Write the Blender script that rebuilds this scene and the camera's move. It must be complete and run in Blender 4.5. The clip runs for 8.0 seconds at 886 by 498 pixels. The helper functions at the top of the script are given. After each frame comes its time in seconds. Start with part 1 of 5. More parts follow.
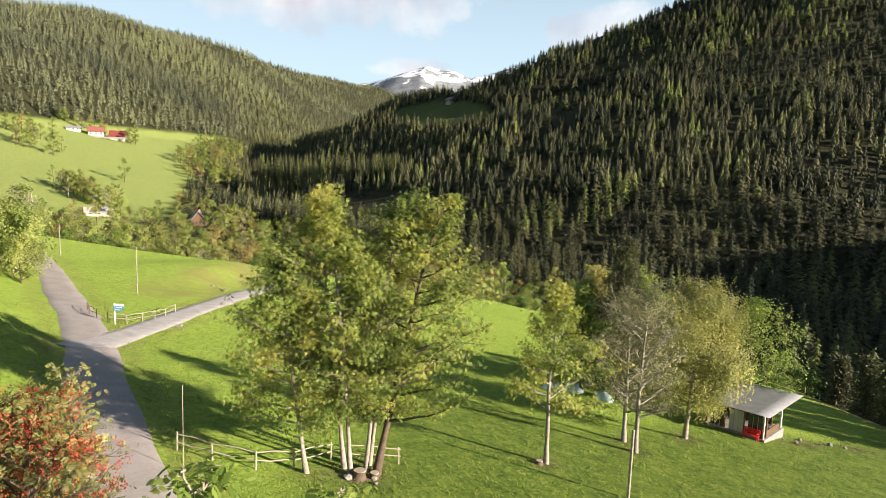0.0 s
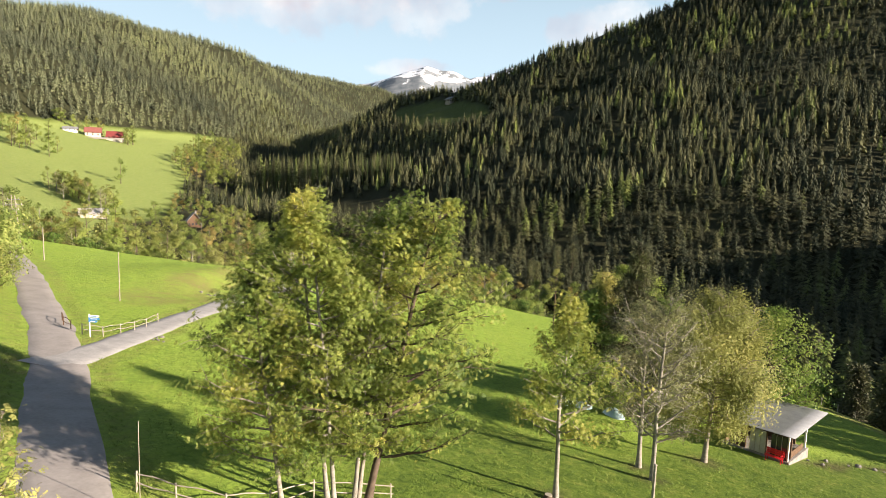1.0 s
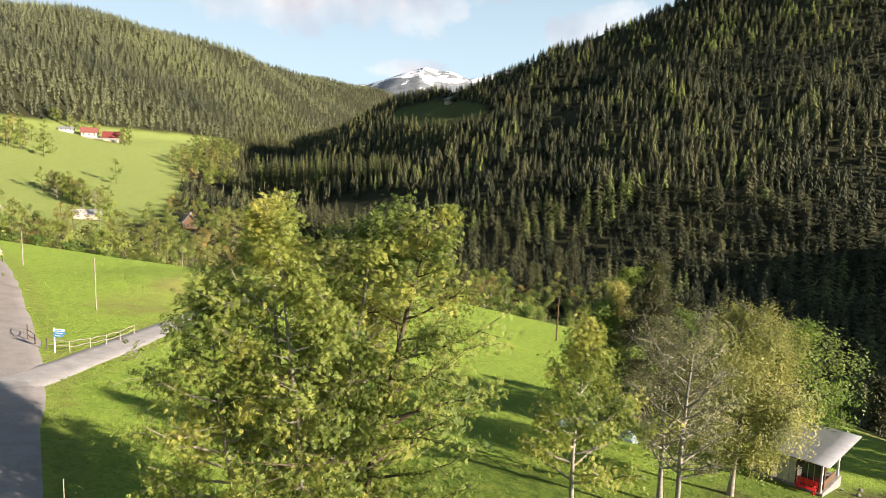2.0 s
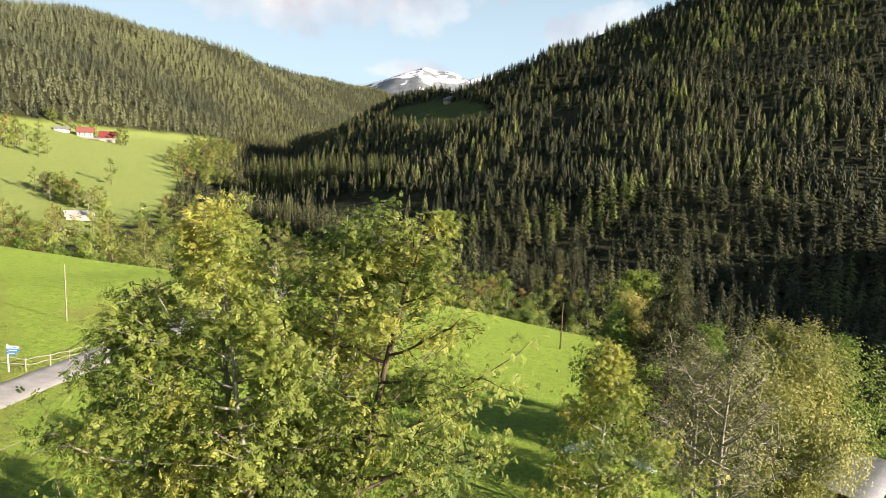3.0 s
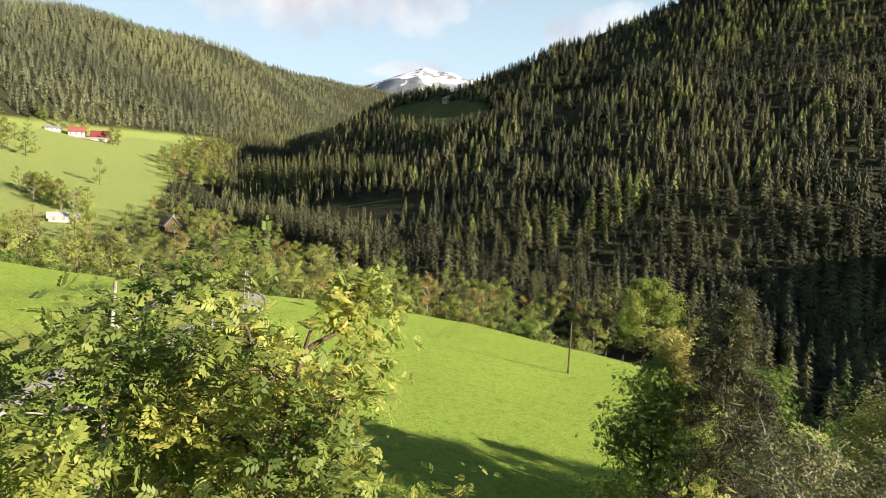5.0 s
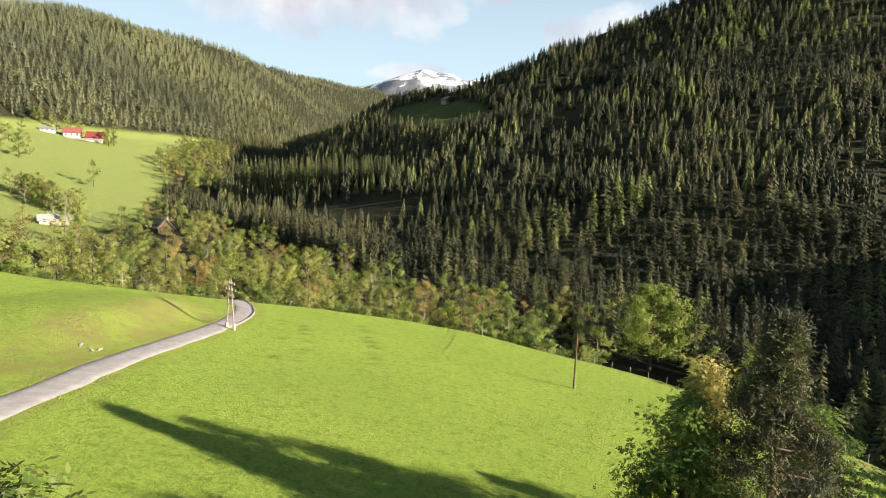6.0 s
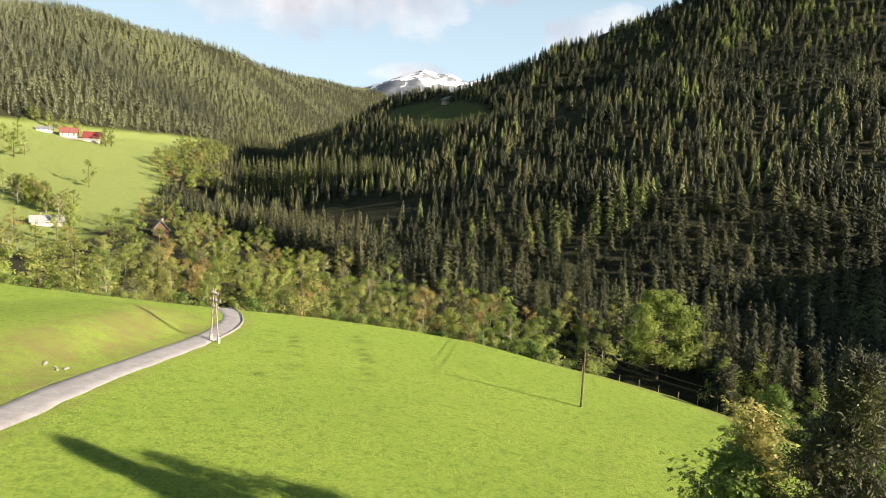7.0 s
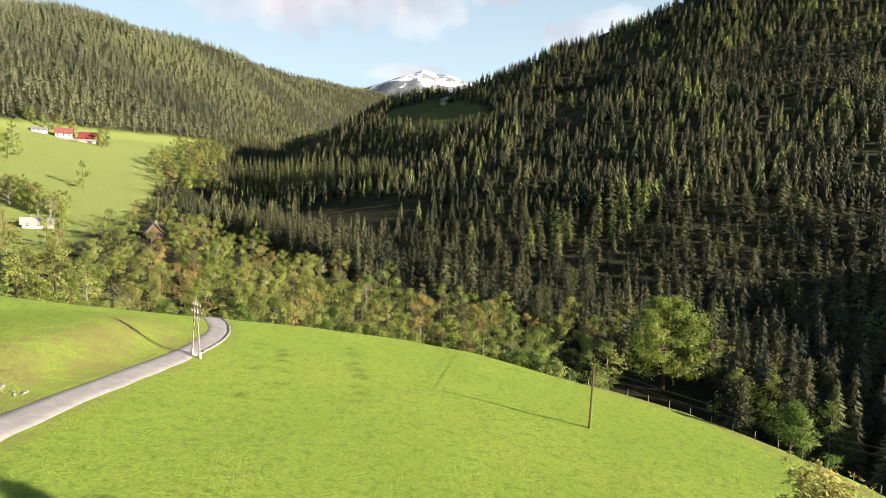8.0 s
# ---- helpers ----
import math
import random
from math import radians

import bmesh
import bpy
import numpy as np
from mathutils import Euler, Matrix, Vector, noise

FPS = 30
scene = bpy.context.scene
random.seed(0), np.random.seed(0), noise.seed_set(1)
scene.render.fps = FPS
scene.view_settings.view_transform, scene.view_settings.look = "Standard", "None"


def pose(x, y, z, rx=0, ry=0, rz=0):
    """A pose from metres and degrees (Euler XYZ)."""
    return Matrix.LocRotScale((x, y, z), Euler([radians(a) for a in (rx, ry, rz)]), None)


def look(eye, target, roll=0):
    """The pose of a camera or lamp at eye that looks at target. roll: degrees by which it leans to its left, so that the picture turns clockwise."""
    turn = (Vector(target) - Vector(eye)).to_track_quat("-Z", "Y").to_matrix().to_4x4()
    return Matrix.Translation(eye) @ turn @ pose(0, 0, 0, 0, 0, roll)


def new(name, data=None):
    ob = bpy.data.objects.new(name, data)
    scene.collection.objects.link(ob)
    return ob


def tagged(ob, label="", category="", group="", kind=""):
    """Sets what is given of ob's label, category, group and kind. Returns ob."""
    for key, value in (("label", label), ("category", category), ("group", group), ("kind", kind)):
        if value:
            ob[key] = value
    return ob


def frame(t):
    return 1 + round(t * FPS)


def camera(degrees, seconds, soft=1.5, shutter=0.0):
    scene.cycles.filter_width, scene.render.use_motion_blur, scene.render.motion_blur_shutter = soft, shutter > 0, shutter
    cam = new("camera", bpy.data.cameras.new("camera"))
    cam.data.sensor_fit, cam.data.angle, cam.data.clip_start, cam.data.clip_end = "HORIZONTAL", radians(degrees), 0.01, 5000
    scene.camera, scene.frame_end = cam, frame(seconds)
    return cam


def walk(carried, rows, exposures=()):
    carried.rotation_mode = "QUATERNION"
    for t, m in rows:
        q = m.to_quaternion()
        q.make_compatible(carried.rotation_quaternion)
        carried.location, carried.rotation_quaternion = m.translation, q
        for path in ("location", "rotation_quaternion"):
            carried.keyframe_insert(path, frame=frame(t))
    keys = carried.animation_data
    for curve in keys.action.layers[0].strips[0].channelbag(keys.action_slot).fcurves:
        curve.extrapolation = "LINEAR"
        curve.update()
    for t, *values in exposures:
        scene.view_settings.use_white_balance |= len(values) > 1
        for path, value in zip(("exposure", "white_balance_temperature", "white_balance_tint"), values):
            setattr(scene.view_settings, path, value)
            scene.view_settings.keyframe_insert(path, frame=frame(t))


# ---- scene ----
cam = camera(72.6, 8.0, 0.8)
PATH = [
    (0, (1.215, 0.538, 17.676), (1.009, 2.512, 17.434), 1.9),
    (0.5, (1.091, 2.371, 17.738), (0.886, 4.345, 17.497), 1.9),
    (1, (0.909, 4.449, 17.763), (0.704, 6.424, 17.522), 1.8),
    (1.5, (0.755, 6.67, 17.833), (0.551, 8.645, 17.593), 1.8),
    (3, (0.272, 13.97, 17.776), (0.071, 15.945, 17.538), 1.8),
    (3.5, (0.184, 16.526, 17.81), (-0.018, 18.502, 17.573), 1.8),
    (4, (0.056, 19.243, 17.914), (-0.146, 21.219, 17.678), 1.8),
    (4.5, (0.098, 22.313, 17.871), (-0.103, 24.289, 17.634), 1.9),
    (6, (-0.217, 30.802, 17.946), (-0.415, 32.779, 17.715), 1.9),
    (6.5, (-0.365, 33.45, 18.095), (-0.563, 35.427, 17.864), 2.0),
    (7, (-0.54, 36.1, 18.296), (-0.739, 38.076, 18.067), 2.0),
    (7.5, (-0.74, 38.747, 18.464), (-0.938, 40.724, 18.236), 2.0),
    (8, (-0.925, 41.387, 18.679), (-1.122, 43.364, 18.452), 2.0),
]
walk(cam, [(t, look(e, g, r)) for t, e, g, r in PATH], [(0, 1.85), (8, 1.85)])

# ---- light ----
SUN_AZ, SUN_EL = math.atan2(0.955, -0.297), radians(15.6)
SUN_DIR = Vector((math.sin(SUN_AZ) * math.cos(SUN_EL), math.cos(SUN_AZ) * math.cos(SUN_EL), math.sin(SUN_EL)))
sun_data = bpy.data.lights.new("sun", "SUN")
sun_data.energy, sun_data.angle, sun_data.color = 5.0, radians(0.6), (1.0, 0.83, 0.67)
sun = new("sun", sun_data)
sun.matrix_world = look(SUN_DIR * 300, (0, 0, 0))


def node(nt, kind, **values):
    n = nt.nodes.new(kind)
    for k, v in values.items():
        if k in n.inputs:
            n.inputs[k].default_value = v
        else:
            setattr(n, k, v)
    return n


def ramp(nt, fac, stops, mode="LINEAR"):
    n = nt.nodes.new("ShaderNodeValToRGB")
    n.color_ramp.interpolation = mode
    while len(n.color_ramp.elements) < len(stops):
        n.color_ramp.elements.new(0.5)
    for el, (p, c) in zip(n.color_ramp.elements, stops):
        el.position = p
        el.color = (c, c, c, 1) if isinstance(c, (int, float)) else (*c, 1)
    nt.links.new(fac, n.inputs[0])
    return n.outputs[0]


def mix(nt, fac, a, b, how="MIX"):
    n = nt.nodes.new("ShaderNodeMix")
    n.data_type, n.blend_type = "RGBA", how
    for key, v in ((0, fac), (6, a), (7, b)):
        if isinstance(v, bpy.types.NodeSocket):
            nt.links.new(v, n.inputs[key])
        elif key == 0:
            n.inputs[0].default_value = v
        else:
            n.inputs[key].default_value = (*v, 1)
    return n.outputs[2]


def maths(nt, op, a, b=0.0, clamp=False):
    n = nt.nodes.new("ShaderNodeMath")
    n.operation, n.use_clamp = op, clamp
    for key, v in ((0, a), (1, b)):
        if isinstance(v, bpy.types.NodeSocket):
            nt.links.new(v, n.inputs[key])
        else:
            n.inputs[key].default_value = v
    return n.outputs[0]


world = bpy.data.worlds.new("sky")
scene.world = world
world.use_nodes = True
wn = world.node_tree
wn.nodes.clear()
sky = node(wn, "ShaderNodeTexSky", sky_type="NISHITA", sun_disc=False, sun_elevation=SUN_EL, sun_rotation=SUN_AZ, altitude=1000.0, air_density=1.0, dust_density=2.2, ozone_density=1.0)
co = node(wn, "ShaderNodeTexCoord").outputs["Generated"]


def sky_way(az, el):
    a, e = radians(az), radians(el)
    return Vector((math.sin(a) * math.cos(e), math.cos(a) * math.cos(e), math.sin(e)))


def cloud_bank(az, el, width, height, soft):
    """A smooth bank of cloud round a direction, wide and low, in degrees."""
    c = sky_way(az, el)
    side = Vector((c.y, -c.x, 0)).normalized()
    up = side.cross(c).normalized()
    total = None
    for axis, size in ((side, width), (up, height)):
        d = node(wn, "ShaderNodeVectorMath", operation="DOT_PRODUCT")
        wn.links.new(co, d.inputs[0])
        d.inputs[1].default_value = axis
        q = maths(wn, "POWER", maths(wn, "ABSOLUTE", maths(wn, "DIVIDE", d.outputs["Value"], math.sin(radians(size)))), 2.0)
        total = q if total is None else maths(wn, "ADD", total, q)
    front = node(wn, "ShaderNodeVectorMath", operation="DOT_PRODUCT")
    wn.links.new(co, front.inputs[0])
    front.inputs[1].default_value = c
    behind = maths(wn, "MULTIPLY", maths(wn, "LESS_THAN", front.outputs["Value"], 0.3), 9.0)
    return maths(wn, "SUBTRACT", soft, maths(wn, "ADD", total, behind))


fine = node(wn, "ShaderNodeTexNoise", Scale=9.0, Detail=9.0, Roughness=0.58)
wn.links.new(co, fine.inputs["Vector"])
banks = None
for bank in ((-17.0, 18.0, 14.5, 6.2, 1.2), (-13.5, 13.6, 4.0, 2.2, 0.55), (-5.2, 14.4, 2.8, 1.5, 0.45), (-2.0, 17.0, 5.0, 2.2, 0.8), (8.5, 13.2, 6.5, 3.0, 0.75), (-10.5, 9.6, 6.5, 1.5, 0.5),
             (40, 26, 24, 10, 0.8), (95, 22, 30, 8, 0.8), (150, 30, 34, 12, 0.8), (-80, 30, 32, 11, 0.8), (-140, 25, 30, 9, 0.8)):
    v = cloud_bank(*bank)
    banks = v if banks is None else maths(wn, "MAXIMUM", banks, v)
puff = node(wn, "ShaderNodeTexNoise", Scale=26.0, Detail=8.0, Roughness=0.6)
wn.links.new(co, puff.inputs["Vector"])
ragged = maths(wn, "ADD", maths(wn, "MULTIPLY", fine.outputs[0], 1.9), maths(wn, "MULTIPLY", puff.outputs[0], 1.1))
cover = maths(wn, "ADD", banks, maths(wn, "SUBTRACT", ragged, 1.62))
cover = ramp(wn, cover, [(0.0, 0.0), (0.4, 0.45), (0.95, 1.0)], "EASE")
bright = node(wn, "ShaderNodeTexNoise", Scale=7.0, Detail=4.0)
wn.links.new(co, bright.inputs["Vector"])
white = ramp(wn, bright.outputs[0], [(0.40, (3.5, 3.35, 3.75)), (0.60, (5.5, 5.4, 5.4))])
sky_gain = mix(wn, 1.0, sky.outputs[0], (0.62, 0.64, 0.66), "MULTIPLY")
bg = node(wn, "ShaderNodeBackground", Strength=0.055)
# thin high veil, thicker towards the horizon
high = node(wn, "ShaderNodeSeparateXYZ")
wn.links.new(co, high.inputs[0])
veil = ramp(wn, high.outputs[2], [(0.0, 0.95), (0.16, 0.88), (0.30, 0.62), (0.5, 0.15), (0.9, 0.0)])
sky_gain = mix(wn, veil, sky_gain, (3.75, 4.8, 5.5))
wn.links.new(mix(wn, cover, sky_gain, white), bg.inputs[0])
wo = node(wn, "ShaderNodeOutputWorld")
wn.links.new(bg.outputs[0], wo.inputs[0])


# ---- materials ----
def surface(name, build, rough=0.8, metal=0.0, spec=0.3):
    m = bpy.data.materials.new(name)
    m.use_nodes = True
    nt = m.node_tree
    b = nt.nodes["Principled BSDF"]
    b.inputs["Roughness"].default_value = rough
    b.inputs["Metallic"].default_value = metal
    b.inputs["Specular IOR Level"].default_value = spec
    build(nt, b)
    return m


def noise_of(nt, scale, detail=5.0, rough=0.6, space="Object"):
    c = nt.nodes.new("ShaderNodeTexCoord")
    n = node(nt, "ShaderNodeTexNoise", Scale=scale, Detail=detail, Roughness=rough)
    nt.links.new(c.outputs[space], n.inputs["Vector"])
    return n.outputs[0]


def stretched(nt, scale, sizes, turn):
    """Noise drawn out along one way of the ground."""
    c, m = nt.nodes.new("ShaderNodeTexCoord"), nt.nodes.new("ShaderNodeMapping")
    m.inputs["Rotation"].default_value = (0, 0, radians(turn))
    m.inputs["Scale"].default_value = sizes
    n = node(nt, "ShaderNodeTexNoise", Scale=scale, Detail=5.0, Roughness=0.6)
    nt.links.new(c.outputs["Object"], m.inputs[0])
    nt.links.new(m.outputs[0], n.inputs["Vector"])
    return n.outputs[0]


def bump(nt, b, height, strength=0.4, distance=0.05):
    n = node(nt, "ShaderNodeBump", Strength=strength, Distance=distance)
    nt.links.new(height, n.inputs["Height"])
    nt.links.new(n.outputs[0], b.inputs["Normal"])


def attr(nt, name):
    n = nt.nodes.new("ShaderNodeAttribute")
    n.attribute_name = name
    return n.outputs["Fac"]


def mottled(name, dark, light, scale=6.0, rough=0.8, relief=0.3, distance=0.02, metal=0.0, spec=0.3):
    """Colour that varies at two scales, with a fine relief."""
    def build(nt, b):
        big, small = noise_of(nt, scale, 4.0), noise_of(nt, scale * 9, 6.0)
        v = maths(nt, "ADD", maths(nt, "MULTIPLY", big, 0.6), maths(nt, "MULTIPLY", small, 0.4))
        nt.links.new(ramp(nt, v, [(0.32, dark), (0.68, light)]), b.inputs["Base Color"])
        bump(nt, b, small, relief, distance)
    return surface(name, build, rough, metal, spec)


def leaf_material(name, stops, through_light=0.35, rough=0.55):
    """Leaves: colour by the sprig's own tint, part of the light passes through."""
    m = bpy.data.materials.new(name)
    m.use_nodes = True
    nt = m.node_tree
    nt.nodes.clear()
    tint = attr(nt, "tint")
    # blue raised in every stop to stand in for veiling haze
    col = ramp(nt, tint, [(p, (r, g, 1.5 * b + 0.004)) for p, (r, g, b) in stops])
    col = mix(nt, maths(nt, "MULTIPLY", noise_of(nt, 3.0, 3.0), 0.3), col, (0.75, 0.85, 0.55), "MULTIPLY")
    b = node(nt, "ShaderNodeBsdfPrincipled", Roughness=rough)
    b.inputs["Specular IOR Level"].default_value = 0.25
    t = nt.nodes.new("ShaderNodeBsdfTranslucent")
    nt.links.new(col, b.inputs["Base Color"])
    nt.links.new(col, t.inputs[0])
    s = node(nt, "ShaderNodeMixShader")
    s.inputs[0].default_value = through_light
    nt.links.new(b.outputs[0], s.inputs[1])
    nt.links.new(t.outputs[0], s.inputs[2])
    o = nt.nodes.new("ShaderNodeOutputMaterial")
    nt.links.new(s.outputs[0], o.inputs[0])
    return m


def ground_build(nt, b):
    # meadow, with faint mowing streaks down the slope
    far, mid, near, blade = noise_of(nt, 0.035, 4.0), noise_of(nt, 0.45, 5.0), noise_of(nt, 3.5, 6.0), noise_of(nt, 22.0, 4.0)
    meadow = ramp(nt, far, [(0.3, (0.255, 0.375, 0.056)), (0.7, (0.345, 0.460, 0.074))])
    meadow = mix(nt, ramp(nt, mid, [(0.42, 0.0), (0.7, 0.55)]), meadow, (0.345, 0.425, 0.080))
    meadow = mix(nt, ramp(nt, near, [(0.35, 0.75), (0.56, 0.0)]), meadow, (0.155, 0.260, 0.036))
    meadow = mix(nt, ramp(nt, blade, [(0.4, 0.4), (0.62, 0.0)]), meadow, (0.105, 0.165, 0.024))
    streak = ramp(nt, stretched(nt, 1.0, (0.9, 0.07, 1.0), 14), [(0.42, 0.0), (0.66, 0.5)])
    meadow = mix(nt, streak, meadow, (0.225, 0.350, 0.048))
    clover = ramp(nt, noise_of(nt, 1.1, 6.0, 0.7), [(0.52, 0.0), (0.62, 0.55)])
    meadow = mix(nt, clover, meadow, (0.115, 0.205, 0.028))
    dry = mix(nt, ramp(nt, near, [(0.38, 0.0), (0.62, 1.0)]), (0.26, 0.205, 0.092), (0.185, 0.225, 0.048))
    meadow = mix(nt, maths(nt, "MULTIPLY", attr(nt, "dry"), ramp(nt, mid, [(0.3, 0.35), (0.65, 1.0)])), meadow, dry)
    pasture = ramp(nt, noise_of(nt, 0.9, 6.0, 0.65), [(0.35, (0.055, 0.100, 0.014)), (0.52, (0.120, 0.185, 0.026)), (0.70, (0.205, 0.240, 0.050))])
    pasture = mix(nt, ramp(nt, near, [(0.35, 0.6), (0.6, 0.0)]), pasture, (0.045, 0.085, 0.012))
    meadow = mix(nt, attr(nt, "rough"), meadow, pasture)
    meadow = mix(nt, attr(nt, "pale"), meadow, ramp(nt, mid, [(0.3, (0.155, 0.205, 0.062)), (0.7, (0.225, 0.270, 0.092))]))
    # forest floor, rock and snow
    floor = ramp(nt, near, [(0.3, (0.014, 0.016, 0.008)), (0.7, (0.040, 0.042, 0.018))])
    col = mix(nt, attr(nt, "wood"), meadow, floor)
    rock = ramp(nt, noise_of(nt, 0.02, 8.0), [(0.3, (0.10, 0.12, 0.14)), (0.7, (0.22, 0.24, 0.26))])
    col = mix(nt, attr(nt, "rock"), col, rock)
    patch = noise_of(nt, 0.009, 9.0, 0.62)
    snowy = maths(nt, "ADD", attr(nt, "snow"), maths(nt, "MULTIPLY", maths(nt, "MULTIPLY", maths(nt, "SUBTRACT", patch, 0.5), 3.0), attr(nt, "rock")))
    col = mix(nt, ramp(nt, snowy, [(0.46, 0.0), (0.56, 1.0)]), col, (0.85, 0.87, 0.92))
    earth = ramp(nt, near, [(0.3, (0.05, 0.035, 0.022)), (0.7, (0.13, 0.10, 0.065))])
    col = mix(nt, attr(nt, "earth"), col, earth)
    nt.links.new(col, b.inputs["Base Color"])
    clump = noise_of(nt, 1.3, 6.0, 0.65)
    bump(nt, b, maths(nt, "ADD", maths(nt, "MULTIPLY", clump, 1.0), maths(nt, "ADD", maths(nt, "MULTIPLY", near, 1.4), maths(nt, "MULTIPLY", blade, 0.7))), 1.0, 0.22)


M_GROUND = surface("meadow_and_wood_floor", ground_build, 0.9, 0.0, 0.15)
M_ASPHALT = mottled("worn_asphalt", (0.185, 0.172, 0.165), (0.285, 0.268, 0.26), 0.5, 0.85, 0.3, 0.01)
M_TRACK = mottled("pale_gravel", (0.205, 0.203, 0.205), (0.345, 0.34, 0.335), 0.8, 0.9, 0.5, 0.02)
M_BARK = mottled("grey_bark", (0.10, 0.085, 0.065), (0.33, 0.30, 0.25), 5.0, 0.9, 0.6, 0.02)
M_BARK_DARK = mottled("brown_bark", (0.045, 0.033, 0.024), (0.12, 0.09, 0.065), 5.0, 0.9, 0.6, 0.02)
M_BARK_PALE = mottled("pale_bark", (0.10, 0.09, 0.072), (0.33, 0.31, 0.27), 4.0, 0.85, 0.5, 0.015)
M_ASH_LEAF = leaf_material("ash_leaves", [(0.0, (0.085, 0.135, 0.020)), (0.45, (0.245, 0.290, 0.042)), (0.8, (0.41, 0.40, 0.064)), (1.0, (0.55, 0.48, 0.075))], 0.45)
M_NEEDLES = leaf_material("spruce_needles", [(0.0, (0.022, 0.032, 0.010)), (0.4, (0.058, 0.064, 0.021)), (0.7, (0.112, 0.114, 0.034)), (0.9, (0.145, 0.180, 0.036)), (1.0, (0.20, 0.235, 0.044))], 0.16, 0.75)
# paler needles for the far slope: full sun and haze put into the colour
M_HAZY_NEEDLES = leaf_material("hazy_hillside_needles", [(0.0, (0.055, 0.066, 0.030)), (0.4, (0.130, 0.145, 0.060)), (0.7, (0.200, 0.215, 0.080)), (1.0, (0.27, 0.30, 0.10))], 0.25, 0.75)
M_MIXED_LEAF = leaf_material("mixed_wood_leaves", [(0.0, (0.080, 0.140, 0.022)), (0.45, (0.215, 0.275, 0.046)), (0.8, (0.35, 0.37, 0.075)), (1.0, (0.46, 0.40, 0.11))], 0.48)
M_BIRCH_LEAF = leaf_material("birch_leaves", [(0.0, (0.15, 0.18, 0.032)), (0.6, (0.32, 0.32, 0.065)), (1.0, (0.48, 0.41, 0.09))], 0.36)
M_RUSSET_LEAF = leaf_material("russet_leaves", [(0.0, (0.17, 0.13, 0.03)), (0.6, (0.31, 0.25, 0.055)), (1.0, (0.43, 0.35, 0.08))], 0.4)
M_DRY_LEAF = leaf_material("sparse_olive_leaves", [(0.0, (0.105, 0.125, 0.036)), (0.6, (0.215, 0.225, 0.070)), (1.0, (0.34, 0.32, 0.11))], 0.4)
M_GREEN_LEAF = leaf_material("fresh_green_leaves", [(0.0, (0.050, 0.110, 0.014)), (0.6, (0.145, 0.215, 0.026)), (1.0, (0.28, 0.33, 0.05))], 0.42)


# ---- shape of the land ----
def vnoise(x, y, seed=0):
    """Smooth noise from 0 to 1, one knot a metre."""
    xi, yi = np.floor(x), np.floor(y)
    fx, fy = x - xi, y - yi
    fx, fy = fx * fx * (3 - 2 * fx), fy * fy * (3 - 2 * fy)

    def knot(a, b):
        v = np.sin(a * 127.1 + b * 311.7 + seed * 74.7) * 43758.5453
        return v - np.floor(v)
    top = knot(xi, yi) * (1 - fx) + knot(xi + 1, yi) * fx
    low = knot(xi, yi + 1) * (1 - fx) + knot(xi + 1, yi + 1) * fx
    return top * (1 - fy) + low * fy


def fractal(x, y, seed=0, octaves=4):
    return sum(vnoise(x * 2 ** k, y * 2 ** k, seed + k) * 0.5 ** k for k in range(octaves)) / sum(0.5 ** k for k in range(octaves))


def smooth(v, a, b):
    s = np.clip((v - a) / (b - a), 0, 1)
    return s * s * (3 - 2 * s)


def smax(a, b, k):
    h = np.clip(0.5 + 0.5 * (a - b) / k, 0, 1)
    return b + (a - b) * h + k * h * (1 - h)


def to_line(x, y, line):
    """Distance to a line of points, and the side: positive on its left."""
    best, side = np.full(np.shape(x), 1e9), np.zeros(np.shape(x))
    for (ax, ay), (bx, by) in zip(line, line[1:]):
        dx, dy = bx - ax, by - ay
        s = np.clip(((x - ax) * dx + (y - ay) * dy) / (dx * dx + dy * dy), 0, 1)
        d = np.hypot(x - ax - s * dx, y - ay - s * dy)
        c = dx * (y - ay) - dy * (x - ax)
        side = np.where(d < best, np.sign(c), side)
        best = np.minimum(best, d)
    return best, side


# the brow of the field, the lane and the farm track
BROW = [(-420, 95), (-200, 112), (-106, 125), (-78, 127), (-60, 134), (-36, 147), (-18, 151), (-4, 149), (8, 141), (19, 135.5), (27, 130), (34, 120.5), (39, 111), (43, 96), (45, 80), (50, 55), (62, 20), (80, -60), (110, -300)]
LANE = [(-12, -24), (-9, -8), (-7.8, 6), (-8.6, 13), (-11.0, 18.8), (-14.8, 24.1), (-19.4, 29.5), (-26.0, 37.2), (-31.8, 44.8), (-38.0, 52.2), (-46.4, 60.9), (-56, 71), (-64.4, 80), (-82, 97), (-104, 116), (-130, 130), (-180, 150)]
TRACK = [(-32.4, 43.6), (-32.6, 49.5), (-33.5, 56), (-34.6, 63), (-35.5, 70), (-36.4, 77), (-37.4, 84), (-38.0, 91), (-38.4, 100), (-38.9, 108), (-40.2, 117), (-42.2, 125), (-45.2, 131.5), (-49.6, 137), (-55, 140.5), (-64, 142), (-76, 146)]

# the foot of the wooded slope beyond the stream
STREAM = [(-420, 470), (-300, 410), (-175, 352), (-130, 322), (-80, 272), (-50, 240), (-10, 218), (40, 200), (120, 170), (300, 120)]
WOOD_EDGE = [(-480, 1200), (-420, 960), (-385, 845), (-360, 700), (-312, 545), (-268, 486), (-226, 400), (-205, 350), (-190, 300)]

RISE = [-60, -25, -3, 4, -6, 12, 3, 14, 0]


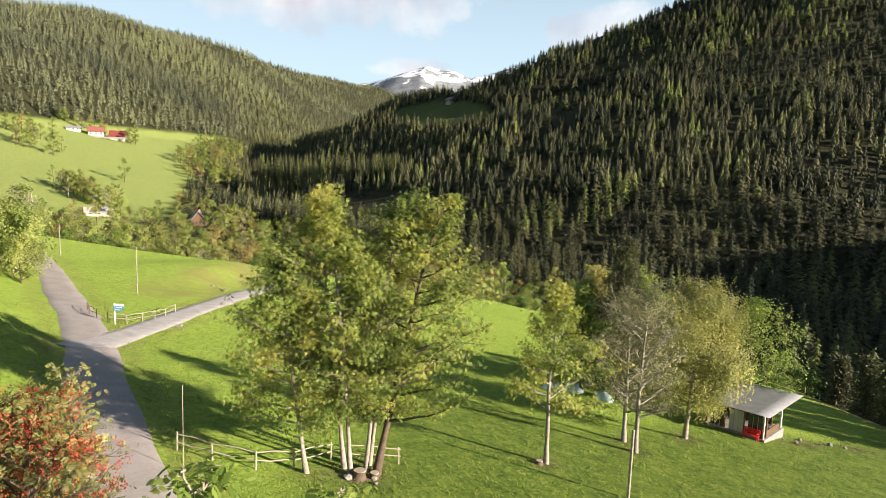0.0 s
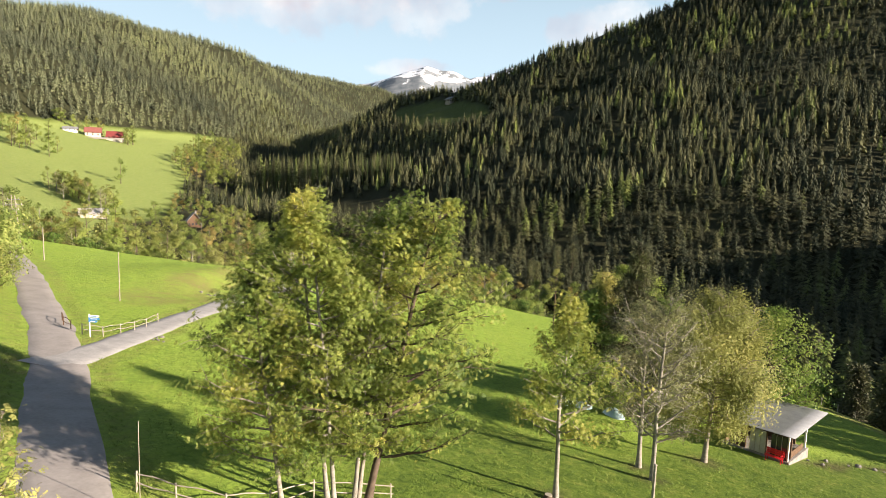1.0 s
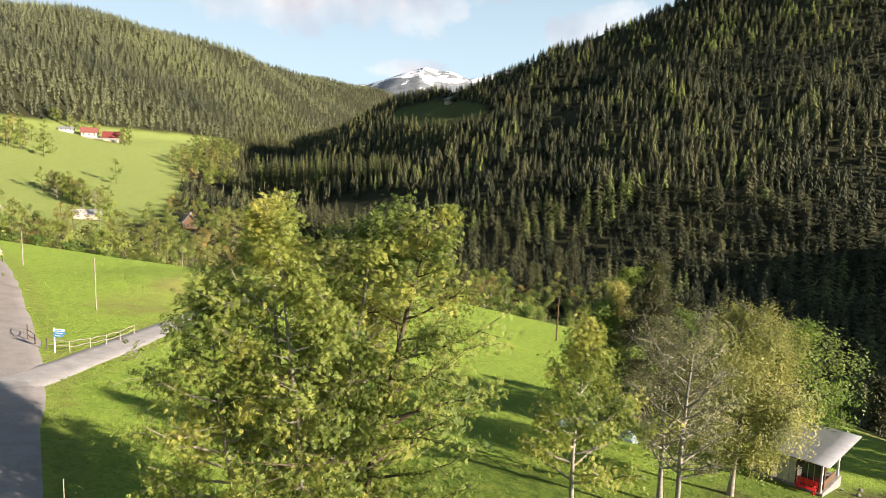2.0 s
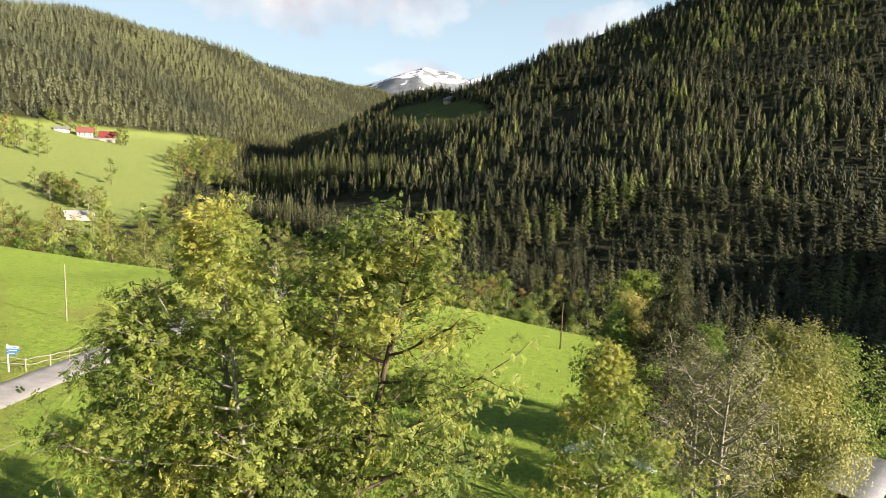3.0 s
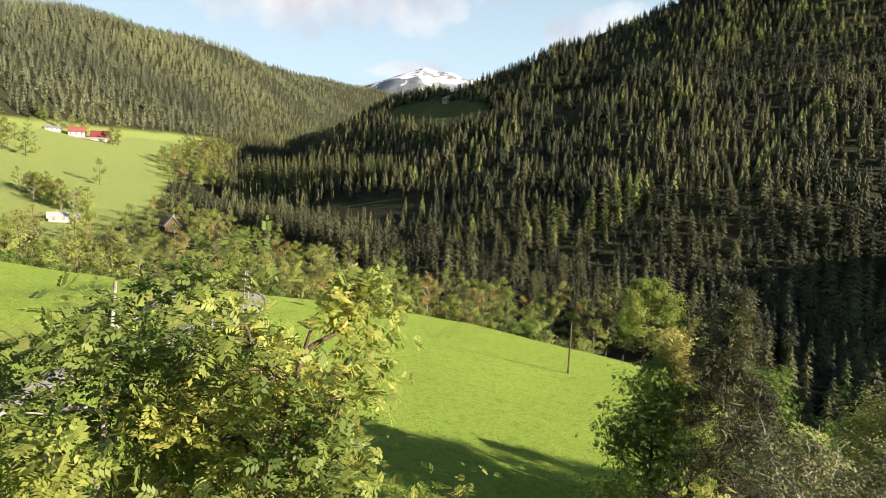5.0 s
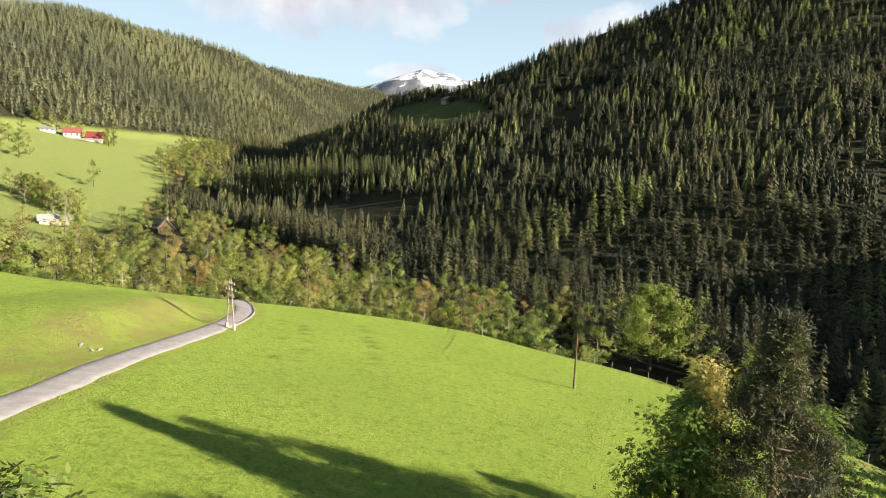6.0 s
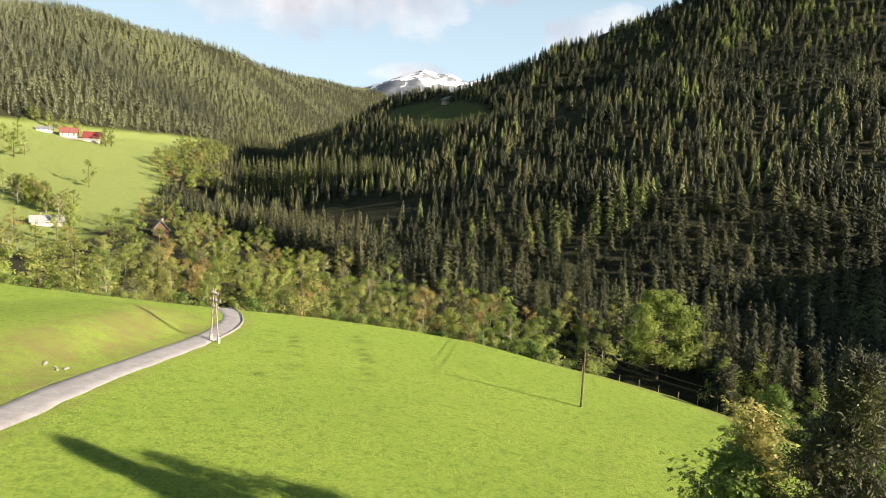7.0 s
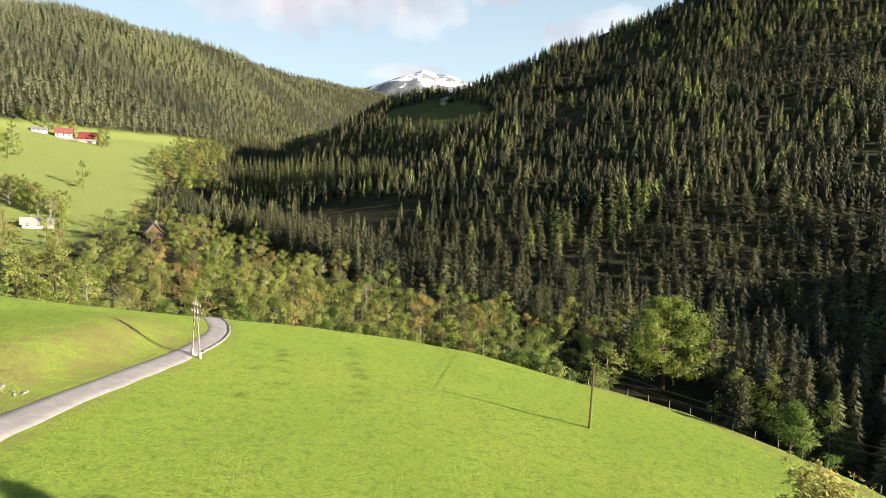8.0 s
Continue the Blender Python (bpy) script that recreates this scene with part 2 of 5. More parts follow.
def land(x, y):
    """Height of the ground."""
    x, y = np.asarray(x, float), np.asarray(y, float)
    field = -0.27 - 0.113 * (x - 4.4) - 0.115 * (y - 37.75)
    field = field + 0.5 * (fractal(x / 26, y / 26, 3) - 0.5) + 0.0
    d, s = to_line(x, y, LANE)
    near_road = np.minimum(d, to_line(x, y, TRACK)[0])
    field = field + 0.16 * (fractal(x / 3.2, y / 3.2, 9) - 0.5) * smooth(near_road, 2.4, 4.0)
    field = field + np.where(s > 0, 0.30 * np.clip(d - 2.4, 0, 45), 0) * smooth(y, -40, 20)
    # grassy bank above the track
    d, s = to_line(x, y, TRACK)
    field = field + np.where(s > 0, 1.9 * smooth(d, 3.2, 11.0) * (1 - smooth(d, 11, 32)), 0) * smooth(y, 78, 98) * (1 - smooth(y, 112, 130))
    d, s = to_line(x, y, BROW)
    out = d * s
    field = field - np.where(out > -6, 0.040 * np.clip(out + 6, 0, 12) ** 2 * 0.5 + 0.42 * np.clip(out - 6, 0, 1e4), 0)
    # far bank: the wooded slope, steeper towards its crest, with a hollow below the crest and a spur to the west
    up = y - 300
    wood = -5.8 + 0.169 * x + 0.366 * up + 0.000034 * np.clip(up, 0, 900) ** 2 + 0.000778 * np.clip(x, -400, 320) * np.clip(up, -60, 500) - 0.000203 * np.clip(x, -400, 400) ** 2
    wood = wood - 13 * np.exp(-((x - 40) / 48) ** 2 - ((y - 512) / 26) ** 2) + 14 * np.exp(-((x + 165) / 60) ** 2 - ((y - 690) / 80) ** 2)
    wood = wood + 5 * smooth(y, 470, 600)
    crest_y = np.where(x > -60, 618, 618 - 1.5 * (x + 60))
    over = np.clip(y - crest_y, 0, 4000)
    wood = wood - 0.9 * over * smooth(over, 0, 60) + (16 * (fractal(x / 90, y / 90, 21, 3) - 0.5) + 7 * (fractal(x / 30, y / 30, 23, 2) - 0.5)) * smooth(wood, -20, 20)
    # far left: meadow below, wood above
    u = -0.974 * x + 0.225 * y
    left = np.interp(u, [-500, 150, 200, 290, 400, 524, 560, 600, 650, 700, 800, 900, 1000, 1150, 2500], [-60, -22, -18, -6, 18, 49, 64, 90, 120, 152, 204, 258, 288, 306, 330])
    left = left + np.interp(y, [600, 900, 1050, 1282, 1520, 1725, 2005, 2200, 2500], RISE) * smooth(u, 600, 960) + 70 * (fractal(x / 300, y / 300, 41, 3) - 0.5) * smooth(u, 560, 800)
    left = left + 7 * smooth(u, 700, 900)
    left = left - 0.42 * np.clip(-815 - x, 0, 3000) * smooth(u, 800, 960)
    left = np.where(y > 2500, left - 0.2 * (y - 2500), left)
    base = -25 - 6 * smooth(x, -80, 20) + 0.03 * np.clip(y - 150, -100, 2500)
    # unseen spur added to the east to keep the low sun off the stream
    east = 44 - 0.5 * np.abs(x - 280) + 8 * (fractal(x / 40, y / 40, 51) - 0.5) - 0.35 * np.clip(y - 190, 0, 900) - 0.35 * np.clip(-220 - y, 0, 900)
    far = smax(smax(smax(left, base, 12), wood, 10), east, 6)
    # the snowy head of the valley
    ridge = np.interp(x, [-2600, -1600, -1015, -800, -610, -460, -300, -20, 500, 2600], [400, 560, 680, 755, 815, 770, 730, 785, 830, 700])
    rough = fractal(x / 420, y / 420, 61, 6) - 0.5
    top = ridge - 0.55 * np.abs(y - 4420) + 120 * rough
    fore = np.interp(x, [-2600, -900, -560, -300, -120, 60, 400, 2600], [260, 290, 345, 430, 500, 540, 600, 500])
    top = np.maximum(top, fore - 0.5 * np.abs(y - 3050) + 60 * rough)
    far = smax(far, np.where(y > 2300, top, -500), 20)
    return smax(field, far, 3.0)


def clearing(x, y):
    """The grazed clearing high in the wood: 1 in its middle."""
    a, b = -0.568 * (x + 68) + 0.823 * (y - 572), 0.823 * (x + 68) + 0.568 * (y - 572)
    return np.exp(-(a / 95) ** 2 - (b / 30) ** 2)


def ground_z(x, y):
    return float(land(np.array([x]), np.array([y]))[0])


def mesh_of(name, verts, faces, materials, attributes=None, smooth_faces=False, slots=None):
    """A mesh from arrays; faces: an array of triangles or quads."""
    me = bpy.data.meshes.new(name)
    verts, faces = np.asarray(verts, np.float32), np.asarray(faces, np.int32)
    me.vertices.add(len(verts))
    me.vertices.foreach_set("co", verts.ravel())
    n, k = faces.shape
    me.loops.add(n * k)
    me.loops.foreach_set("vertex_index", faces.ravel())
    me.polygons.add(n)
    me.polygons.foreach_set("loop_start", np.arange(0, n * k, k, dtype=np.int32))
    me.polygons.foreach_set("loop_total", np.full(n, k, np.int32))
    for m in materials:
        me.materials.append(m)
    if slots is not None:
        me.polygons.foreach_set("material_index", np.asarray(slots, np.int32))
    for key, v in (attributes or {}).items():
        me.attributes.new(key, "FLOAT", "POINT").data.foreach_set("value", np.asarray(v, np.float32))
    me.update(calc_edges=True)
    if smooth_faces:
        me.polygons.foreach_set("use_smooth", np.ones(n, bool))
    return me


def steps(*pieces):
    """Grid lines: (from, to, step) one after another."""
    out = []
    for a, b, s in pieces:
        out += list(np.linspace(a, b, max(1, int(round((b - a) / s))), endpoint=False))
    return np.array(out + [pieces[-1][1]])


def build_ground():
    xs = steps((-2600, -1300, 80), (-1300, -500, 22), (-500, -130, 8), (-130, -70, 2.0), (-70, 60, 1.05), (60, 130, 3), (130, 500, 10), (500, 2600, 70))
    ys = steps((-700, -60, 40), (-60, 10, 3), (10, 165, 1.05), (165, 260, 4), (260, 900, 10), (900, 2500, 25), (2500, 4990, 32))
    gx, gy = np.meshgrid(xs, ys)
    z = land(gx, gy)
    w, h = len(xs), len(ys)
    i = (np.arange(h - 1)[:, None] * w + np.arange(w - 1)[None, :]).ravel()
    faces = np.stack([i, i + 1, i + w + 1, i + w], 1)
    x, y, zz = gx.ravel(), gy.ravel(), z.ravel()
    d, s = to_line(x, y, BROW)
    out = d * s
    u = -0.974 * x + 0.225 * y
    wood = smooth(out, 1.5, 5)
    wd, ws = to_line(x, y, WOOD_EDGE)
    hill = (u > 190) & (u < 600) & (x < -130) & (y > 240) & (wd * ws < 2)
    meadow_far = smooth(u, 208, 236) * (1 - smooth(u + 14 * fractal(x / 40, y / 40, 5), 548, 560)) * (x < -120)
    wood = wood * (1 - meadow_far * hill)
    # little grass colour in the clearing: its shade is painted as dark floor
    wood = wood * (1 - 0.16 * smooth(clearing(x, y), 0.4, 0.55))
    rock = smooth(y + 260 * (fractal(x / 300, y / 300, 71) - 0.5), 3560, 3700)
    snow = (0.02 + 0.74 * smooth(zz, 560, 760)) * rock
    ld, ls = to_line(x, y, LANE)
    td, ts = to_line(x, y, TRACK)
    dry = 0.85 * np.exp(-((td - 7.5) / 4.5) ** 2) * (0.4 + 1.2 * smooth(fractal(x / 2.5, y / 2.5, 43), 0.4, 0.6)) * (ts > 0) * smooth(y, 66, 84) * (1 - smooth(y, 116, 130)) + np.exp(-((out + 2.9) / 1.5) ** 2) * 0.9 * smooth(x, 4, 16) + 0.5 * np.exp(-((td - 2.2) / 0.5) ** 2) + 0.5 * np.exp(-((ld - 2.9) / 0.6) ** 2)
    earth = 0.85 * np.exp(-(to_line(x, y, [(26, 53.6), (31, 55.5), (40, 57)])[0] / 0.9) ** 2) * smooth(fractal(x / 1.4, y / 1.4, 27), 0.3, 0.6)
    for bx, by, br in ((-6.1, 30.5, 1.5), (-8.5, 29.3, 0.7), (4.4, 37.6, 0.9), (11.2, 43.4, 0.8), (10.8, 45.6, 0.8), (16.4, 49.3, 1.2)):
        earth = np.maximum(earth, 0.8 * np.exp(-((x - bx) ** 2 + (y - by) ** 2) / br ** 2))
    rough = (1 - smooth(y - 0.38 * np.clip(x, 0, 60) + 9 * (fractal(x / 9, y / 9, 31) - 0.5), 43, 50)) * (ls < 0) * smooth(x, -12, -4) * 0.9
    rough = np.maximum(rough, 0.3 * meadow_far * hill)
    for trod in ([(-36, 124), (-30, 108), (-26, 96)], [(-31, 122), (-27, 110), (-23, 100)], [(-24, 131), (-19, 117), (-16, 104)]):
        rough = np.maximum(rough, 0.7 * np.exp(-(to_line(x, y, trod)[0] / 1.1) ** 2) * smooth(fractal(x / 1.5, y / 1.5, 37), 0.48, 0.62))
    # far meadow drier and paler: grazed turf, plus haze put into the colour
    dry = dry + 0.42 * meadow_far * hill
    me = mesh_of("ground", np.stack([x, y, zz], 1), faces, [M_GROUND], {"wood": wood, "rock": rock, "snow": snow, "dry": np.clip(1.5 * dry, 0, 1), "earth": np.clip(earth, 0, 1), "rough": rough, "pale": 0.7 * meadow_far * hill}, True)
    tagged(new("ground", me), "green mown meadow sloping down to wooded valley sides", "ground", kind="structure")


build_ground()


def resample(line, step):
    p = np.array(line, float)
    # rounds the corners first
    for _ in range(3):
        q = [p[0]]
        for a, b in zip(p, p[1:]):
            q += [a * 0.75 + b * 0.25, a * 0.25 + b * 0.75]
        p = np.array(q + [p[-1]])
    d = np.concatenate([[0], np.cumsum(np.hypot(*np.diff(p, axis=0).T))])
    s = np.arange(0, d[-1], step)
    return np.stack([np.interp(s, d, p[:, 0]), np.interp(s, d, p[:, 1])], 1)


def build_road(name, line, half, material, label, lift, seed, flare=0.0):
    p = resample(line, 1.0)
    t = np.gradient(p, axis=0)
    t /= np.hypot(t[:, 0], t[:, 1])[:, None]
    n = np.stack([-t[:, 1], t[:, 0]], 1)
    k = np.arange(len(p))
    offs = np.array([-1.12, -1.0, -0.5, 0.0, 0.5, 1.0, 1.12])
    drop = np.array([-0.12, -0.01, 0.02, 0.03, 0.02, -0.01, -0.12])
    rows = []
    for o, dz in zip(offs, drop):
        wide = half + flare * np.exp(-((k - 2.0) / 3.6) ** 2)
        w = wide * o + 0.35 * (vnoise(k / 3.0, k * 0.0, seed + int(o > 0)) - 0.5) * (abs(o) > 0.9)
        q = p + n * w[:, None]
        rows.append(np.stack([q[:, 0], q[:, 1], land(q[:, 0], q[:, 1]) + lift + dz], 1))
    v = np.stack(rows, 1)
    m, c = v.shape[:2]
    i = (np.arange(m - 1)[:, None] * c + np.arange(c - 1)[None, :]).ravel()
    faces = np.stack([i, i + c, i + c + 1, i + 1], 1)
    return tagged(new(name, mesh_of(name, v.reshape(-1, 3), faces, [material], None, True)), label, "road", kind="structure")


build_road("road", LANE, 1.72, M_ASPHALT, "grey worn asphalt country lane", 0.06, 1)
build_road("farm_track", TRACK, 1.5, M_TRACK, "pale grey farm track branching off the lane", 0.07, 4, 0.4)


# ---- trees ----
class Shape:
    """Collects pieces of one mesh as arrays."""

    def __init__(self):
        self.v, self.f, self.a, self.n = [], [], [], 0

    def add(self, v, f, tint=0.5):
        v = np.asarray(v, np.float32)
        self.v.append(v)
        self.f.append(np.asarray(f, np.int32) + self.n)
        self.a.append(np.broadcast_to(np.asarray(tint, np.float32), (len(v),)))
        self.n += len(v)

    def mesh(self, name, material, smooth_faces=False):
        return mesh_of(name, np.concatenate(self.v), np.concatenate(self.f), [material], {"tint": np.concatenate(self.a)}, smooth_faces)


def tube(shape, points, radii, sides=6):
    p, r = np.asarray(points, float), np.asarray(radii, float)
    t = np.gradient(p, axis=0)
    t /= np.linalg.norm(t, axis=1)[:, None] + 1e-9
    ref = np.where(np.abs(t[:, 2:3]) > 0.9, np.array([[1.0, 0, 0]]), np.array([[0, 0, 1.0]]))
    a = np.cross(t, ref)
    a /= np.linalg.norm(a, axis=1)[:, None]
    b = np.cross(t, a)
    ang = np.arange(sides) * 2 * math.pi / sides
    ring = a[:, None, :] * np.cos(ang)[None, :, None] + b[:, None, :] * np.sin(ang)[None, :, None]
    v = p[:, None, :] + ring * r[:, None, None]
    m = len(p)
    i = np.arange(m - 1)[:, None] * sides
    j = np.arange(sides)[None, :]
    jn = (j + 1) % sides
    f = np.stack([i + j, i + jn, i + sides + jn, i + sides + j], -1).reshape(-1, 4)
    shape.add(v.reshape(-1, 3), f)


def turns(rng, n, tilt):
    """n random turns: any heading, tilted up to about tilt radians."""
    h, e, r = rng.uniform(0, 2 * math.pi, n), rng.normal(0, tilt, n), rng.uniform(0, 2 * math.pi, n)
    ch, sh, ce, se, cr, sr = np.cos(h), np.sin(h), np.cos(e), np.sin(e), np.cos(r), np.sin(r)
    o, z = np.ones(n), np.zeros(n)
    rz = np.stack([ch, -sh, z, sh, ch, z, z, z, o], -1).reshape(n, 3, 3)
    ry = np.stack([ce, z, se, z, o, z, -se, z, ce], -1).reshape(n, 3, 3)
    rx = np.stack([o, z, z, z, cr, -sr, z, sr, cr], -1).reshape(n, 3, 3)
    return rz @ ry @ rx


def sprig(leaflets, length, width, hang=0.3):
    """A compound leaf: pairs of pointed leaflets along a stalk, as quads."""
    v = []
    for k in range(leaflets):
        side = 0 if k == leaflets - 1 else (1 if k % 2 else -1)
        s = 0.25 + 0.75 * (k // 2) / max(1, leaflets // 2)
        base = np.array([s * length, 0, -hang * s * s * length])
        way = np.array([0.55, side * 0.9, -0.25]) if side else np.array([1.0, 0, -0.4])
        way = way / np.linalg.norm(way)
        across = np.cross(way, [0, 0, 1.0])
        ll = length * 0.55
        v += [base, base + way * ll * 0.45 + across * width, base + way * ll, base + way * ll * 0.45 - across * width]
    return np.array(v), np.arange(leaflets * 4).reshape(-1, 4)


def facing(rng, normals):
    """Turns that lay a leaf's face along the given directions, spun at random."""
    n = normals / (np.linalg.norm(normals, axis=1)[:, None] + 1e-9)
    a = np.cross(n, rng.normal(0, 1, n.shape))
    a /= np.linalg.norm(a, axis=1)[:, None] + 1e-9
    return np.stack([a, np.cross(n, a), n], -1)


def scatter(shape, rng, proto, places, tints, size=(0.7, 1.25), tilt=0.5, out=None):
    """Copies of a sprig. out: the directions that their faces roughly look along."""
    pv, pf = proto
    n, k = len(places), len(pv)
    m = turns(rng, n, tilt) if out is None else facing(rng, out)
    s = rng.uniform(size[0], size[1], n)
    v = np.einsum("nij,kj->nki", m, pv) * s[:, None, None] + places[:, None, :]
    f = (pf[None] + (np.arange(n) * k)[:, None, None]).reshape(-1, pf.shape[1])
    shape.add(v.reshape(-1, 3), f, np.repeat(np.clip(tints, 0, 1), k))


def outward(rng, pts, height, loose, share=0.5):
    """Away from the middle of the crown and upwards, loosely."""
    d = pts - np.array([np.mean(pts[:, 0]), np.mean(pts[:, 1]), share * height])
    d /= np.linalg.norm(d, axis=1)[:, None] + 1e-9
    return d + np.array([0, 0, 0.35]) + rng.normal(0, loose, d.shape)


def grow(rng, height, crown, low, trunk_r, limbs, lean=(0, 0), rise=0.55, twigs=6, wander=0.25, top=0.95, coarse=False):
    """Trunk, limbs and twigs of a broadleaf tree. crown: radius by share of height, as (share, metres) pairs. Returns the wood and the leafy places."""
    wood = Shape()
    n = 9
    s = np.linspace(0, 1, n)
    p = np.zeros((n, 3))
    p[:, 2] = s * height * top - 0.15
    p[:, 0] = lean[0] * s + np.cumsum(rng.normal(0, wander * 0.35, n)) * s
    p[:, 1] = lean[1] * s + np.cumsum(rng.normal(0, wander * 0.35, n)) * s
    r = trunk_r * (1 - s) ** 0.8 + 0.02
    r[0] *= 1.45
    tube(wood, p[::2] if coarse else p, r[::2] if coarse else r, 5 if coarse else 8)
    leafy = []
    cs, cr = [a for a, _ in crown], [b for _, b in crown]
    for k in range(limbs):
        h = low + (0.97 - low) * ((k + rng.uniform(0, 1)) / limbs)
        az = k * 2.4 + rng.normal(0, 0.5)
        reach = np.interp(min(1, h + 0.12), cs, cr) * rng.uniform(0.7, 1.12)
        z0 = h * height * top
        base = np.array([np.interp(z0, p[:, 2], p[:, 0]), np.interp(z0, p[:, 2], p[:, 1]), z0])
        up = rise * reach * (0.5 + h) * rng.uniform(0.6, 1.3)
        q = np.linspace(0, 1, 6)
        limb = base + np.stack([np.cos(az) * reach * q, np.sin(az) * reach * q, up * q ** 1.3], 1)
        limb[1:] += rng.normal(0, wander * 0.3, (5, 3)) * q[1:, None]
        r0 = max(0.025, np.interp(z0, p[:, 2], r) * 0.5)
        thick = r0 * (1 - q) ** 0.9 + 0.012
        tube(wood, limb[[0, 2, 5]] if coarse else limb, thick[[0, 2, 5]] if coarse else thick, 3 if coarse else 5)
        leafy.append(limb[3:])
        for j in range(twigs):
            a = rng.uniform(0.3, 1.0)
            b0 = np.array([np.interp(a, q, limb[:, c]) for c in range(3)])
            way = np.array([math.cos(az + rng.normal(0, 1.0)), math.sin(az + rng.normal(0, 1.0)), rng.uniform(-0.15, 0.9)])
            ln = reach * rng.uniform(0.22, 0.45)
            tw = b0 + way * ln * np.linspace(0, 1, 4)[:, None] + rng.normal(0, 0.05, (4, 3))
            if coarse and j > 1:
                leafy.append(tw[1:])
                continue
            tube(wood, tw, np.array([0.02, 0.015, 0.01, 0.006]) * (1 + r0 * 4), 3)
            leafy.append(tw[1:])
    tipz = p[-1]
    leafy.append(np.array([tipz, tipz - [0, 0, 0.04 * height]]))
    return wood, np.concatenate(leafy)


def leaves_at(rng, leafy, count, spread, z_bias=0.0, share=1.0):
    """Places for leaves round the twigs; share: the part of the twigs that bear them, for a crown in clumps."""
    bearing = leafy if share == 1 else leafy[rng.permutation(len(leafy))[:int(len(leafy) * share)]]
    leafy, idx = bearing, rng.integers(0, len(bearing), count)
    return leafy[idx] + rng.normal(0, 1, (count, 3)) * spread * np.array([1, 1, 0.8]) + [0, 0, z_bias]


def patches(pts, size, seed):
    """Slow change of tint through a crown."""
    return vnoise(pts[:, 0] / size + 50, pts[:, 1] / size + pts[:, 2] / size * 0.7 + 50, seed)


def tree_meshes(seed, height, crown, low, trunk_r, limbs, count, proto, spread, bark, leaf, tint=(0.5, 0.3), **grown):
    rng = np.random.default_rng(seed)
    size, share = grown.pop("size", (0.7, 1.25)), grown.pop("share", 1.0)
    tilt, loose, grain = grown.pop("tilt", 0.5), grown.pop("loose", 0.55), grown.pop("grain", 0.09)
    wood, leafy = grow(rng, height, crown, low, trunk_r, limbs, **grown)
    pts = leaves_at(rng, leafy, count, spread, 0.0, share)
    pts = pts[(pts[:, 2] > 0.12 * height) & (pts[:, 2] < 0.985 * height)]
    tints = tint[0] + (patches(pts, 1.6, seed) - 0.5) * tint[1] * 2 + rng.normal(0, grain, len(pts))
    crown_shape = Shape()
    scatter(crown_shape, rng, proto, pts, tints, size, tilt, outward(rng, pts, height, loose))
    return wood.mesh("trunk", bark, True), crown_shape.mesh("crown", leaf)


def place_tree(name, meshes, x, y, label, group="", turn=0.0, scale=1.0, sink=0.05, category="tree"):
    """A tree on the ground: an empty at its foot with trunk and crown."""
    base = new(name)
    base.empty_display_size = 0.3
    base.matrix_world = pose(x, y, ground_z(x, y) - sink, 0, 0, turn) @ Matrix.Scale(scale, 4)
    for part_name, me in zip(("trunk", "crown"), meshes):
        ob = new(part_name, me)
        ob.parent = base
    return tagged(base, label, category, group)


def spruce_shape(shape, rng, height, radius, tiers, arms, tint, bare=0.1, segments=1, droop=0.35):
    """A spruce: a thin trunk and rings of drooping boughs."""
    t = np.linspace(0, 1, 4)
    tube(shape, np.stack([0 * t, 0 * t, t * height - 0.3], 1), 0.013 * height * (1 - t) + 0.01, 4)
    k = np.arange(tiers * arms)
    tier = k // arms
    h = bare + (1 - bare) * (tier + rng.uniform(-0.7, 0.7, len(k))) / tiers
    h = np.clip(h, 0.03, 0.985)
    reach = radius * (1.02 - h) ** 0.8 * rng.uniform(0.65, 1.2, len(k)) + 0.02 * radius
    az = k * 2 * math.pi / arms + tier * 1.1 + rng.normal(0, 0.25, len(k))
    z0 = h * height
    dr = droop * reach * rng.uniform(0.6, 1.3, len(k))
    c, s = np.cos(az), np.sin(az)
    wid = reach * rng.uniform(0.22, 0.36, len(k)) * (5.5 / arms) ** 0.5
    lift = height / tiers * 0.9
    root = np.stack([0 * c, 0 * c, z0 + lift * 0.5], 1)
    if segments == 1:
        out = np.stack([c * reach, s * reach, z0 - dr], 1)
        m = np.stack([c * reach * 0.55, s * reach * 0.55, z0 - dr * 0.35 + 0.1], 1)
        side = np.stack([-s * wid, c * wid, -0.12 * reach], 1)
        v = np.stack([root, m + side, out, m - side], 1).reshape(-1, 3)
        f = np.arange(len(k) * 4).reshape(-1, 4)
        shape.add(v, f, tint)
    else:
        # boughs with ragged side fingers
        for a, b, w, turn in ((0.0, 0.95, 0.6, 0.0), (0.22, 0.8, 0.5, 0.42), (0.3, 0.9, 0.5, -0.36), (0.6, 1.1, 0.38, 0.0)):
            jig = turn + rng.normal(0, 0.14, len(k))
            ca, sa = np.cos(az + jig), np.sin(az + jig)
            p0 = np.stack([c * reach * a, s * reach * a, z0 + lift * 0.35 * (1 - a) - dr * a * a], 1)
            p1 = np.stack([ca * reach * b, sa * reach * b, z0 - dr * b * b * rng.uniform(0.5, 1.4, len(k)) - 0.02 * reach], 1)
            m = (p0 + p1) / 2
            roll = rng.uniform(-0.5, 0.5, len(k))
            side = np.stack([-sa * wid * w * 0.85, ca * wid * w * 0.85, roll * wid * w], 1)
            sag = np.array([0, 0, -0.06]) * reach[:, None]
            v = np.stack([p0, m + side + sag, p1, m - side + sag], 1).reshape(-1, 3)
            shape.add(v, np.arange(len(k) * 4).reshape(-1, 4), tint)


